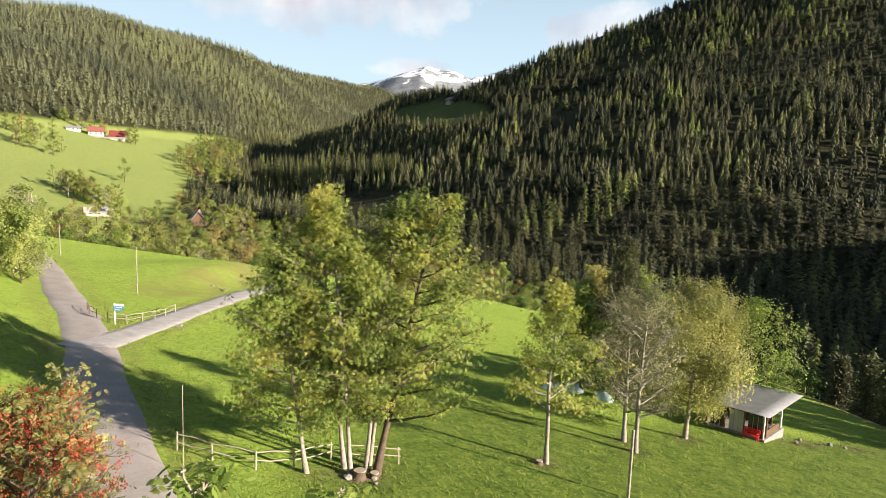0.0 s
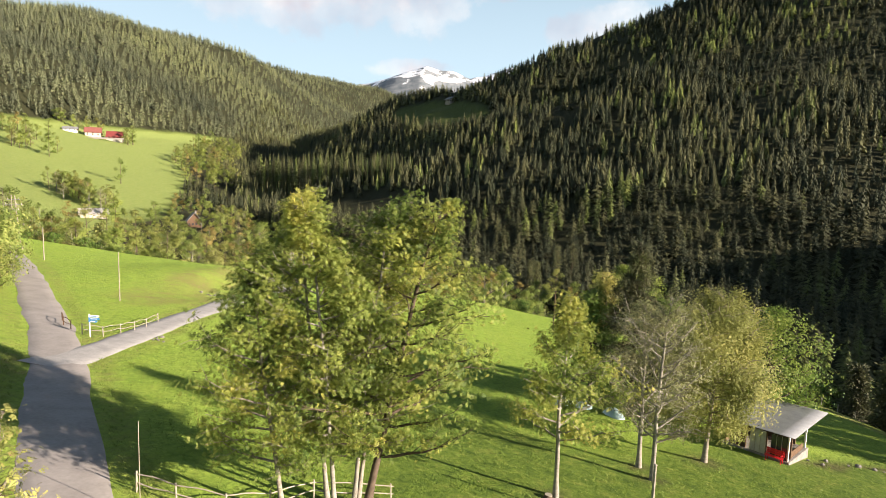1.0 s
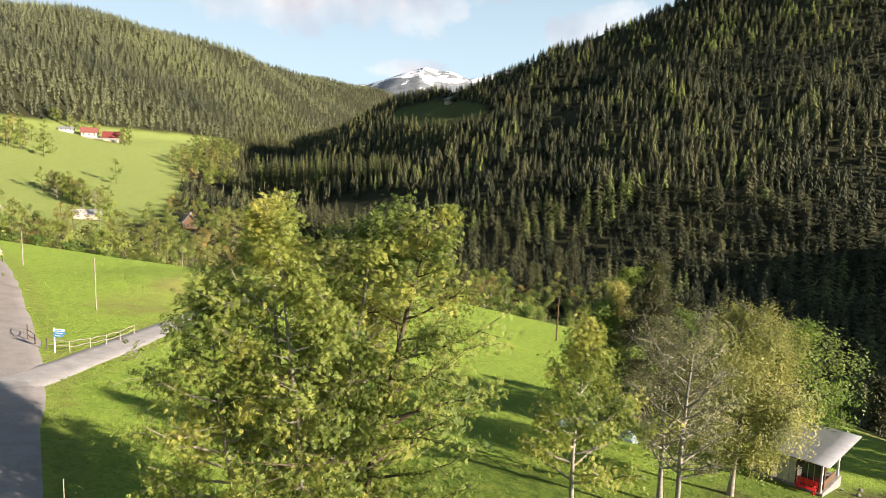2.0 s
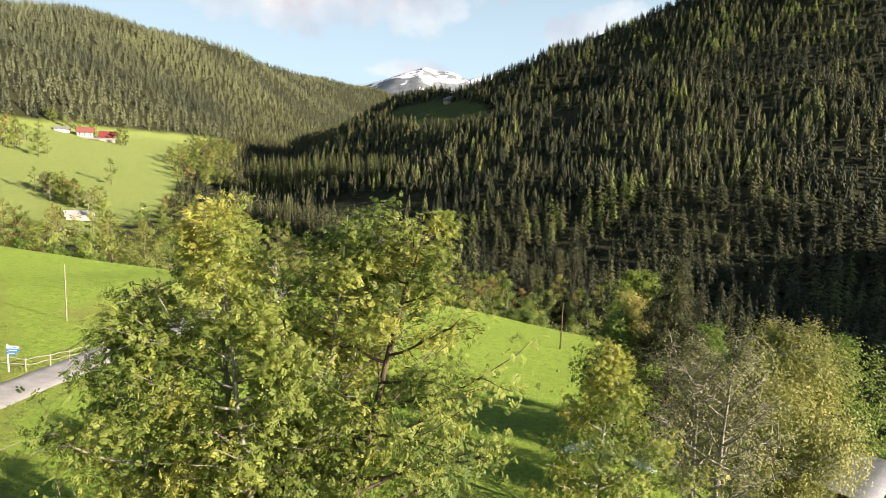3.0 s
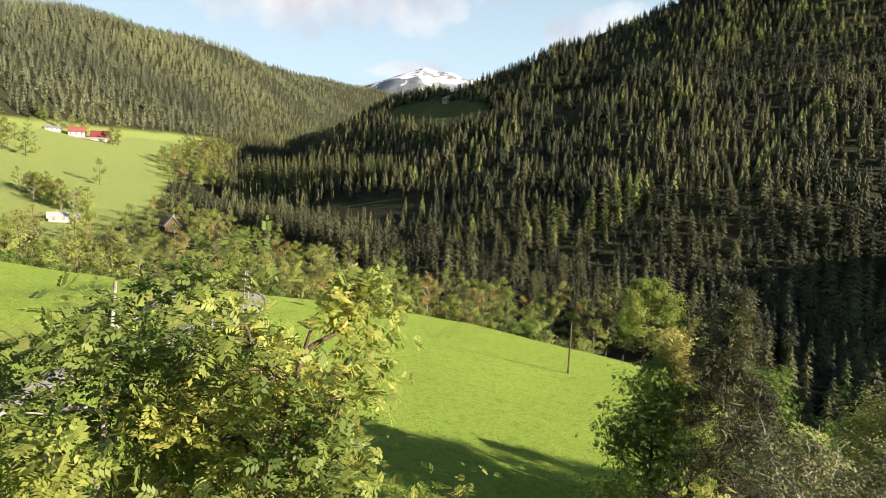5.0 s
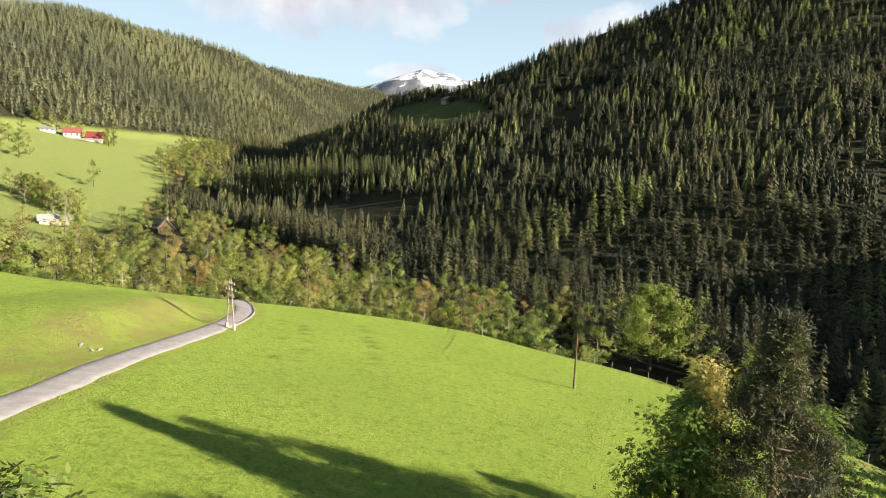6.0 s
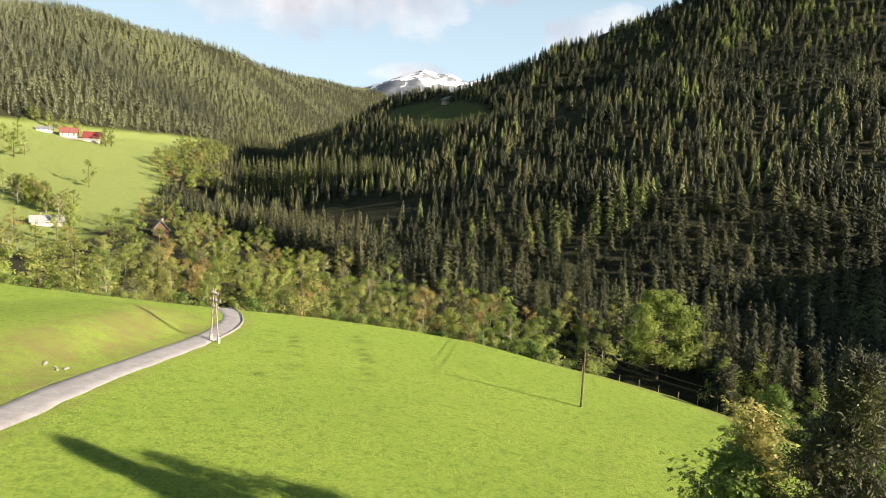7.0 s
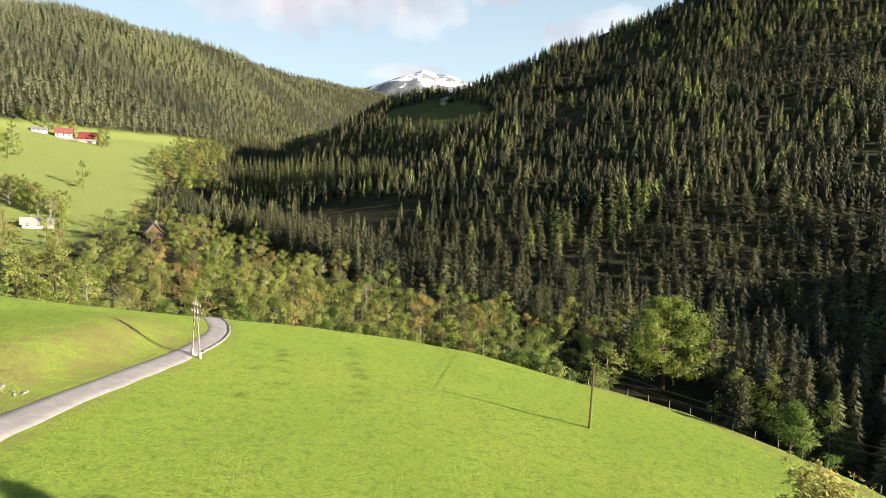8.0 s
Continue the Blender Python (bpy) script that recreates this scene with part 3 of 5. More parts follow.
def forest(name, label, places, heights, tints, protos, material, seed):
    """Many trees joined in one mesh: each a turned, stretched copy of one of the shapes."""
    rng = np.random.default_rng(seed)
    all_v, all_f, all_t, n = [], [], [], 0
    pick = rng.integers(0, len(protos), len(places))
    for k, (pv, pf) in enumerate(protos):
        sel = np.flatnonzero(pick == k)
        if not len(sel):
            continue
        a = rng.uniform(0, 2 * math.pi, len(sel))
        c, s = np.cos(a), np.sin(a)
        wide = heights[sel] * rng.uniform(0.85, 1.2, len(sel))
        v = np.empty((len(sel), len(pv), 3), np.float32)
        lean = rng.normal(0, 0.015, (len(sel), 2))
        zz = pv[None, :, 2] * heights[sel][:, None]
        v[:, :, 0] = (pv[None, :, 0] * c[:, None] - pv[None, :, 1] * s[:, None]) * wide[:, None] + places[sel, 0][:, None] + lean[:, :1] * zz
        v[:, :, 1] = (pv[None, :, 0] * s[:, None] + pv[None, :, 1] * c[:, None]) * wide[:, None] + places[sel, 1][:, None] + lean[:, 1:] * zz
        v[:, :, 2] = zz + places[sel, 2][:, None]
        all_v.append(v.reshape(-1, 3))
        all_f.append((pf[None] + (np.arange(len(sel)) * len(pv))[:, None, None]).reshape(-1, 4) + n)
        all_t.append(np.repeat(np.clip(tints[sel], 0, 1), len(pv)))
        n += len(sel) * len(pv)
    me = mesh_of(name, np.concatenate(all_v), np.concatenate(all_f), [material], {"tint": np.concatenate(all_t)})
    return tagged(new(name, me), label, "forest", kind="stuff")


def unit_spruces(seed, count, tiers, arms, segments, radius=0.17, stem=(0.02, 0.13)):
    out = []
    for k in range(count):
        s = Shape()
        rng = np.random.default_rng(seed + k)
        spruce_shape(s, rng, 1.0, radius * rng.uniform(0.8, 1.2), tiers, arms, 0.5, rng.uniform(*stem), segments)
        out.append((np.concatenate(s.v), np.concatenate(s.f)))
    return out


def jitter_grid(x0, x1, y0, y1, step, rng):
    gx, gy = np.meshgrid(np.arange(x0, x1, step), np.arange(y0, y1, step))
    x = gx.ravel() + rng.uniform(-0.5, 0.5, gx.size) * step
    y = gy.ravel() + rng.uniform(-0.5, 0.5, gx.size) * step
    return x, y


def open_ground(x, y):
    """Gaps in the trees before the lower house, the chalet and the maple."""
    gaps = (([(-209, 294), (-196, 277)], 8), ([(-164, 309), (-154, 293)], 7), ([(37, 182), (28, 140)], 11))
    return np.any([to_line(x, y, line)[0] < wide for line, wide in gaps], axis=0)


def build_forests():
    rng = np.random.default_rng(5)
    bands = ((70, 215, 6.2, (9, 17), unit_spruces(5, 6, 15, 8, 2, 0.21)),
             (215, 300, 5.6, (7, 15), unit_spruces(10, 8, 10, 6, 2, 0.25)),
             (300, 430, 5.4, (6.5, 13), unit_spruces(30, 8, 11, 7, 1, 0.27)),
             (430, 1150, 5.6, (6, 11.5), unit_spruces(50, 8, 8, 6, 1, 0.28)))
    for r0, r1, step, tall, protos in bands:
        x, y = jitter_grid(-470, 420, 70, 1150 if r1 > 700 else 460, step, rng)
        r, az = np.hypot(x, y - 20), np.degrees(np.arctan2(x, y - 20))
        u = -0.974 * x + 0.225 * y
        d, s = to_line(x, y, BROW)
        out = d * s
        ok = (r >= r0) & (r < r1) & (az > -36) & (az < 42)
        # only the bank beyond the stream, and its foot
        d, s = to_line(x, y, STREAM)
        wd, ws = to_line(x, y, WOOD_EDGE)
        east = wd * ws
        bank = (d * s > 5) & (east > np.where((y > 455) & (y < 640), 22 + 30 * fractal(x / 25, y / 25, 66), 3))
        ok &= bank | ((out > 24) & (x > 22) & (r < 200))
        ok &= (clearing(x, y) < 0.45) & ~open_ground(x, y)
        # steep bare slope under the tall edge, and a gap over the hollow below the crest
        bare = np.maximum(np.exp(-((x + 82) / 48) ** 2 - ((y - 362 + 0.5 * (x + 82)) / 26) ** 2), 0.8 * np.exp(-((x - 44) / 42) ** 2 - ((y - 512) / 20) ** 2))
        ok &= (bare < 0.42) | (rng.uniform(0, 1, len(x)) < 0.05)
        crest = np.where(x > -60, 618, 618 - 1.5 * (x + 60))
        ok &= y < crest + 60
        thin = fractal(x / 34, y / 34, 77)
        ok &= rng.uniform(0, 1, len(x)) < np.clip(0.84 + 1.8 * (thin - 0.46), 0.46, 1.0)
        x, y = x[ok], y[ok]
        stand = fractal(x / 45, y / 45, 88)
        h = tall[0] + (tall[1] - tall[0]) * np.clip(0.45 + 1.5 * (stand - 0.5) + rng.normal(0, 0.25, len(x)), 0, 1)
        # lighter larches stand in groups
        group = fractal(x / 38, y / 38, 99)
        larch = np.exp(-((x - 185) / 24) ** 2 - ((y - 520) / 22) ** 2) + np.exp(-((x - 165) / 26) ** 2 - ((y - 375) / 20) ** 2) + 0.6 * np.exp(-((x - 50) / 16) ** 2 - ((y - 360) / 18) ** 2)
        t = 0.40 + 0.45 * larch + 0.9 * (group - 0.5) + rng.normal(0, 0.14, len(x)) + 0.35 * (fractal(x / 22, y / 22, 111) > 0.62)
        # trees on the western spur tinted lighter in place of direct sun
        t = np.where((x < -20) & (y > 440), np.clip(t + 0.2, 0.35, 0.74), t)
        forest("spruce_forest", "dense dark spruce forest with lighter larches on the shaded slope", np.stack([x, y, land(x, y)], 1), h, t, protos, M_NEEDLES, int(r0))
    # tall trees with bare stems along the upper edge of the bare slope
    p = resample([(-206, 476), (-192, 468), (-153, 445), (-104, 414), (-70, 402)], 3.4)
    p = np.concatenate([p + [3.0 * k, 5.5 * k] for k in range(3)]) + rng.normal(0, 1.3, (3 * len(p), 2))
    h = np.interp(p[:, 0], [-200, -160, -110, -60], [33, 30, 23, 16]) * rng.uniform(0.82, 1.08, len(p))
    tall_shapes = unit_spruces(90, 6, 13, 6, 2, 0.13, (0.34, 0.52))
    # high base tint: the sun on these crowns is put into the colour
    forest("spruce_edge", "tall sunlit spruces with bare stems at the edge of the wood", np.stack([p[:, 0], p[:, 1], land(p[:, 0], p[:, 1])], 1), h, 0.72 + rng.normal(0, 0.12, len(p)), tall_shapes, M_NEEDLES, 93)
    # a belt of even-aged spruces between stream wood and bare slope
    p = resample([(-138, 338), (-115, 319), (-80, 283), (-60, 262)], 3.2)
    p = np.concatenate([p + [3.6 * k, 3.9 * k] for k in range(4)]) + rng.normal(0, 0.9, (4 * len(p), 2))
    h = rng.uniform(14, 20, len(p))
    forest("spruce_belt", "narrow belt of even-aged spruces above the stream wood", np.stack([p[:, 0], p[:, 1], land(p[:, 0], p[:, 1])], 1), h, 0.52 + rng.normal(0, 0.1, len(p)), unit_spruces(110, 5, 13, 7, 2, 0.17), M_NEEDLES, 94)
    # the sunlit slope above the farm
    x, y = jitter_grid(-1250, 60, 330, 2500, 8.4, rng)
    r, az = np.hypot(x, y - 20), np.degrees(np.arctan2(x, y - 20))
    u = -0.974 * x + 0.225 * y
    edge = u + 14 * fractal(x / 40, y / 40, 5)
    ok = (az > -45) & (az < -8) & (edge > 556) & (u < 1080) & (rng.uniform(0, 1, len(x)) < np.where(r < 1300, 0.85, 0.42))
    x, y = x[ok], y[ok]
    h = 8.5 + 8 * np.clip(fractal(x / 60, y / 60, 14) + rng.normal(0, 0.2, len(x)), 0, 1)
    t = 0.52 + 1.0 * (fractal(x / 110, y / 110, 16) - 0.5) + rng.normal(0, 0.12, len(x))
    forest("hillside_forest", "sunlit spruce and larch forest covering the far hillside", np.stack([x, y, land(x, y)], 1), h, t, unit_spruces(70, 8, 6, 5, 1, 0.25), M_HAZY_NEEDLES, 8)


build_forests()
M_CONE = leaf_material("brown_cones", [(0.0, (0.10, 0.045, 0.018)), (1.0, (0.26, 0.13, 0.05))], 0.1)
ASH = sprig(7, 0.175, 0.024)
BROAD = sprig(3, 0.30, 0.075)
CLUMPY = sprig(2, 0.68, 0.22)
FINE_CLUMP = sprig(2, 0.46, 0.15)


def build_ashes():
    stems = ((-8.5, 29.3, 12.6, (-1.6, 0.4), 0.14, 101, M_BARK, [(0.15, 1.4), (0.4, 3.2), (0.7, 2.6), (1.0, 0.7)]),
             (-6.9, 30.8, 15.6, (-2.4, 0.8), 0.13, 102, M_BARK_PALE, [(0.2, 1.5), (0.45, 3.5), (0.75, 2.9), (1.0, 0.9)]),
             (-6.4, 30.2, 15.9, (-0.9, -0.3), 0.13, 103, M_BARK_PALE, [(0.2, 1.5), (0.5, 2.8), (0.75, 2.4), (1.0, 0.7)]),
             (-5.8, 31.0, 15.9, (1.0, 0.5), 0.12, 104, M_BARK_PALE, [(0.2, 1.6), (0.5, 3.2), (0.75, 2.9), (1.0, 1.2)]),
             (-5.2, 30.9, 15.5, (2.2, 1.4), 0.22, 105, M_BARK_DARK, [(0.12, 2.6), (0.45, 4.8), (0.72, 4.2), (1.0, 1.2)]),
             (-5.8, 31.9, 14.6, (0.8, 3.4), 0.12, 106, M_BARK, [(0.2, 1.4), (0.5, 2.8), (0.8, 2.2), (1.0, 0.7)]))
    for x, y, h, lean, r, seed, bark, crown in stems:
        me = tree_meshes(seed, h, crown, 0.19, r * 0.8, 38, 9000, ASH, 0.25, bark, M_ASH_LEAF, (0.50 if seed == 102 else 0.38, 0.42), lean=lean, twigs=7, wander=0.4, share=0.8, loose=0.75)
        place_tree("ash_tree", me, x, y, "tall slender ash with yellowing green leaves in a clump", "ash clump")
    me = tree_meshes(111, 12.4, [(0.2, 1.4), (0.45, 3.0), (0.7, 2.6), (1.0, 0.5)], 0.28, 0.13, 28, 6600, ASH, 0.28, M_BARK_PALE, M_ASH_LEAF, (0.48, 0.35), wander=0.35, share=0.5, loose=0.75)
    place_tree("ash_tree", me, 4.4, 37.6, "single slim young ash standing in the meadow")
    for x, y, h, seed in ((11.2, 43.4, 13.2, 121), (10.8, 45.6, 12.5, 122)):
        me = tree_meshes(seed, h, [(0.2, 1.2), (0.5, 3.0), (0.8, 2.2), (1.0, 0.6)], 0.2, 0.15, 34, 3000, sprig(3, 0.2, 0.045), 0.32, M_BARK_PALE, M_DRY_LEAF, (0.65, 0.3), twigs=14, rise=0.9)
        place_tree("half_bare_tree", me, x, y, "half-bare grey tree with a few olive leaves")
    rng = np.random.default_rng(131)
    wood, leafy = grow(rng, 13.6, [(0.1, 1.8), (0.35, 3.4), (0.7, 4.3), (1.0, 1.4)], 0.2, 0.17, 44, lean=(0.5, 0.2), twigs=8, rise=0.7)
    n = 4000
    strands = leaves_at(rng, leafy, n, 0.35)
    fall = rng.uniform(0.6, 3.4, n)
    pts = np.concatenate([strands + np.stack([rng.normal(0, 0.07, n), rng.normal(0, 0.07, n), -fall * q], 1) for q in np.linspace(0, 1, 9)])
    pts = pts[pts[:, 2] > 2.6]
    crown = Shape()
    scatter(crown, rng, sprig(3, 0.17, 0.042, 1.2), pts, 0.46 + 0.6 * (patches(pts, 1.5, 131) - 0.5) + rng.normal(0, 0.08, len(pts)), (0.8, 1.4), 0.9, outward(rng, pts, 13.6, 0.45))
    place_tree("birch_tree", (wood.mesh("trunk", M_BARK, True), crown.mesh("crown", M_BIRCH_LEAF)), 16.4, 49.3, "weeping birch with hanging yellow-green foliage")
    me = tree_meshes(141, 12.6, [(0.15, 3.2), (0.45, 4.8), (0.75, 4.0), (1.0, 1.2)], 0.16, 0.2, 26, 4200, BROAD, 0.5, M_BARK_DARK, M_GREEN_LEAF, (0.65, 0.3))
    place_tree("walnut_tree", me, 25.3, 60.6, "bright green broadleaf tree behind the hut")
    rng = np.random.default_rng(7)
    wood, leafy = grow(rng, 16.6, [(0.05, 5.2), (0.3, 4.8), (0.6, 3.2), (0.85, 1.5), (1.0, 0.4)], 0.1, 0.24, 62, rise=-0.28, twigs=7, top=0.99)
    pts = leaves_at(rng, leafy, 9500, 0.26, -0.2)
    crown = Shape()
    scatter(crown, rng, sprig(7, 0.36, 0.026, 1.1), pts, 0.5 + 0.7 * (patches(pts, 1.4, 7) - 0.5) + rng.normal(0, 0.16, len(pts)), (0.7, 1.4), 0.4)
    base = place_tree("spruce_tree", (wood.mesh("trunk", M_BARK_DARK, True), crown.mesh("crown", M_NEEDLES)), 13, 59.5, "old dark spruce hung with brown cones")
    cones = Shape()
    pts = leaves_at(rng, leafy[leafy[:, 2] > 8.5], 420, 0.18, -0.3)
    scatter(cones, rng, sprig(2, 0.16, 0.03, 1.5), pts, rng.uniform(0.2, 0.9, len(pts)), (0.8, 1.3), 0.3)
    ob = new("cones", cones.mesh("cones", M_CONE))
    ob.parent = base
    tagged(ob, "brown hanging cones")
    me = tree_meshes(151, 11.6, [(0.05, 2.6), (0.35, 3.6), (0.7, 2.6), (1.0, 0.8)], 0.1, 0.15, 30, 6000, sprig(5, 0.24, 0.05), 0.42, M_BARK_DARK, M_GREEN_LEAF, (0.42, 0.4))
    place_tree("oak_tree", me, 9.4, 60.2, "dark green drooping broadleaf tree beside the spruce")
    place_tree("oak_tree", me, 16.6, 63.5, "dark green broadleaf tree behind the spruce", turn=140)
    place_tree("oak_tree", me, 24.2, 66.0, "dark green broadleaf tree behind the hut", turn=60, scale=0.8)
    me = tree_meshes(152, 13.4, [(0.2, 1.6), (0.5, 2.6), (0.8, 2.0), (1.0, 0.7)], 0.3, 0.14, 26, 3600, sprig(5, 0.24, 0.05), 0.4, M_BARK_DARK, M_BIRCH_LEAF, (0.6, 0.4))
    place_tree("hornbeam_tree", me, 11.0, 62.6, "tall broadleaf tree with golden-yellow top beside the spruce")
    me = tree_meshes(161, 22.0, [(0.05, 5.2), (0.25, 7.8), (0.55, 8.2), (0.8, 6.8), (1.0, 3.2)], 0.14, 0.42, 60, 10500, sprig(3, 0.56, 0.17), 0.55, M_BARK_DARK, M_GREEN_LEAF, (0.84, 0.28), loose=0.7, grain=0.1, rise=0.28, twigs=7)
    place_tree("maple_tree", me, 37, 180, "round-crowned bright green maple at the field edge")


build_ashes()


def build_valley_trees():
    rng = np.random.default_rng(33)
    kinds, distant = [], []
    looks = ((M_GREEN_LEAF, 0.95), (M_MIXED_LEAF, 0.55), (M_BIRCH_LEAF, 0.4), (M_MIXED_LEAF, 0.42), (M_GREEN_LEAF, 1.0), (M_DRY_LEAF, 0.7), (M_MIXED_LEAF, 0.6), (M_GREEN_LEAF, 0.8), (M_MIXED_LEAF, 0.72), (M_RUSSET_LEAF, 0.6))
    for k, (leaf, tone) in enumerate(looks):
        h, w = rng.uniform(9.5, 15.5), rng.uniform(3.0, 5.2)
        bare = leaf is M_DRY_LEAF
        kinds.append(tree_meshes(300 + k, h, [(0.1, w * 0.75), (0.4, w), (0.7, w * 0.9), (0.9, w * 0.6), (1.0, 0.8)], 0.3 if bare else 0.07, 0.2 if bare else 0.15, 13, 800 if bare else 1750, FINE_CLUMP, 0.40, M_BARK_PALE if bare or k % 3 == 0 else M_BARK_DARK, leaf, (tone, 0.12), twigs=4 if bare else 2, coarse=True, loose=0.35, grain=0.05))
        distant.append(tree_meshes(330 + k, h, [(0.1, w * 0.6), (0.4, w), (0.75, w * 0.8), (1.0, 0.5)], 0.07, 0.15, 8, 620, CLUMPY, 0.55, M_BARK_DARK, leaf, (tone, 0.12), twigs=1, coarse=True, loose=0.35, grain=0.05))
    names = ("alder_tree", "birch_tree", "maple_tree")
    x, y = jitter_grid(-260, 60, 100, 362, 8.5, rng)
    d, s = to_line(x, y, BROW)
    out = d * s
    u = -0.974 * x + 0.225 * y
    sd, ss = to_line(x, y, STREAM)
    ok = (out > 4) & (sd * ss < 2) & (u < 262) & (np.degrees(np.arctan2(x, y - 20)) > -46) & (y > 105)
    ok &= (out < 70) | (rng.uniform(0, 1, len(x)) < np.where(x > -150, 0.62, 0.52))
    ok &= ~((x > 2) & (y < 168) & (out < 26)) & ~open_ground(x, y) & (to_line(x, y, TRACK)[0] > 6)
    for px, py in zip(x[ok], y[ok]):
        k = int(rng.integers(0, len(kinds)))
        place_tree(names[k % 3], kinds[k] if py < 255 else distant[k], px, py, "slender broadleaf tree of the stream wood in early autumn colour", "stream wood", rng.uniform(0, 360), rng.uniform(0.72, 1.2))
    # groves along the far meadow, trees by the houses
    groves = ((-238, 322, 12, 7, 11), (-252, 328, 10, 7, 9), (-222, 318, 5, 5, 4), (-262, 392, 1.0, 1.0, 1), (-350, 425, 22, 9, 12), (-395, 468, 22, 10, 10), (-362, 556, 3, 6, 3), (-424, 556, 12, 6, 6), (-388, 566, 26, 4, 9))
    spots = [(gx + rng.uniform(-rx, rx), gy + rng.uniform(-ry, ry)) for gx, gy, rx, ry, n in groves for _ in range(n)]
    # the broadleaf fringe between far meadow and wood
    x, y = jitter_grid(-400, -180, 340, 760, 9.5, rng)
    d, s = to_line(x, y, WOOD_EDGE)
    spots += [(a, b) for a, b, q in zip(x, y, s * d) if 0 < q < 46 and 462 < b < 720 and rng.uniform() < 0.75]
    for px, py in spots:
        k = int(rng.integers(0, len(kinds)))
        place_tree(names[k % 3], kinds[k] if py < 360 else distant[k], px, py, "full broadleaf tree beside the far meadow", "meadow groves", rng.uniform(0, 360), rng.uniform(0.85, 1.35))


build_valley_trees()


# ---- made things ----
def part(name, bm, material, parent, label=""):
    me = bpy.data.meshes.new(name)
    bm.to_mesh(me)
    bm.free()
    me.materials.append(material)
    ob = new(name, me)
    ob.parent = parent
    return tagged(ob, label)


def thing(name, x, y, z, turn, label, category, group="", kind=""):
    ob = new(name)
    ob.empty_display_size = 0.3
    ob.matrix_world = pose(x, y, z, 0, 0, turn)
    return tagged(ob, label, category, group, kind)


def box(x, y, z, sx, sy, sz, bevel=0.01, turn=(0, 0, 0), bm=None):
    """A box with its centre at x, y, z, edges rounded a little."""
    bm = bm or bmesh.new()
    m = pose(x, y, z, *turn) @ Matrix.Diagonal((sx, sy, sz, 1))
    made = bmesh.ops.create_cube(bm, size=1.0, matrix=m)
    if bevel:
        edges = list({e for v in made["verts"] for e in v.link_edges})
        bmesh.ops.bevel(bm, geom=edges, offset=min(bevel, 0.4 * min(sx, sy, sz)), segments=1, affect="EDGES")
    return bm


def rod(a, b, r0, r1=None, sides=8, bm=None):
    """A round bar from a to b."""
    bm = bm or bmesh.new()
    a, b = Vector(a), Vector(b)
    m = Matrix.Translation((a + b) / 2) @ (b - a).to_track_quat("Z", "Y").to_matrix().to_4x4()
    bmesh.ops.create_cone(bm, cap_ends=True, segments=sides, radius1=r0, radius2=r0 if r1 is None else r1, depth=(b - a).length, matrix=m)
    return bm


def wavy_rod(points, r, sides=6):
    s = Shape()
    tube(s, points, [r] * len(points), sides)
    bm = bmesh.new()
    vs = [bm.verts.new(v) for v in np.concatenate(s.v)]
    for f in np.concatenate(s.f):
        bm.faces.new([vs[i] for i in f])
    return bm


M_WOOD_GREY = mottled("weathered_grey_wood", (0.16, 0.14, 0.115), (0.36, 0.33, 0.28), 4.0, 0.85, 0.5, 0.01)
M_WOOD_BROWN = mottled("brown_stained_wood", (0.05, 0.03, 0.018), (0.13, 0.075, 0.04), 4.0, 0.75, 0.4, 0.01)
M_WOOD_PALE = mottled("pale_peeled_wood", (0.20, 0.18, 0.14), (0.40, 0.36, 0.29), 3.0, 0.8, 0.4, 0.01)
M_POLE = mottled("tarred_pole_wood", (0.05, 0.032, 0.022), (0.13, 0.085, 0.055), 3.0, 0.8, 0.4, 0.01)
M_TIN = mottled("galvanised_sheet", (0.27, 0.28, 0.295), (0.41, 0.42, 0.435), 1.2, 0.38, 0.1, 0.004, 0.55, 0.5)
M_STEEL = mottled("grey_steel", (0.24, 0.24, 0.24), (0.40, 0.40, 0.40), 3.0, 0.45, 0.1, 0.003, 0.8, 0.5)
M_WHITE = mottled("white_render", (0.62, 0.60, 0.56), (0.82, 0.81, 0.78), 1.0, 0.85, 0.2, 0.01)
M_CREAM = mottled("cream_panel", (0.34, 0.31, 0.25), (0.48, 0.45, 0.38), 2.0, 0.7, 0.15, 0.005)
M_RED = mottled("red_paint", (0.42, 0.012, 0.018), (0.62, 0.03, 0.035), 4.0, 0.45, 0.1, 0.003)
M_ROOF_RED = mottled("red_roof_tiles", (0.12, 0.022, 0.022), (0.21, 0.050, 0.045), 1.5, 0.75, 0.5, 0.03)
M_ROOF_ORANGE = mottled("orange_roof_tiles", (0.14, 0.05, 0.042), (0.23, 0.09, 0.075), 1.5, 0.75, 0.5, 0.03)
M_ROOF_GREY = mottled("grey_roof_sheets", (0.13, 0.135, 0.14), (0.22, 0.225, 0.235), 1.5, 0.6, 0.4, 0.02)
M_GLASS_DARK = mottled("window_glass", (0.02, 0.022, 0.025), (0.04, 0.045, 0.05), 1.0, 0.08, 0.02, 0.001, 0.0, 0.6)
M_BLUE = mottled("blue_sign_face", (0.04, 0.20, 0.48), (0.07, 0.28, 0.60), 3.0, 0.4, 0.05, 0.002)
M_SIGN_WHITE = mottled("white_sign_face", (0.74, 0.75, 0.77), (0.86, 0.87, 0.88), 3.0, 0.4, 0.05, 0.002)
M_TARP = mottled("pale_blue_tarpaulin", (0.36, 0.52, 0.58), (0.62, 0.74, 0.78), 1.6, 0.5, 0.5, 0.03)
M_STONE = mottled("grey_stone", (0.13, 0.12, 0.11), (0.28, 0.27, 0.25), 3.0, 0.9, 0.7, 0.03)
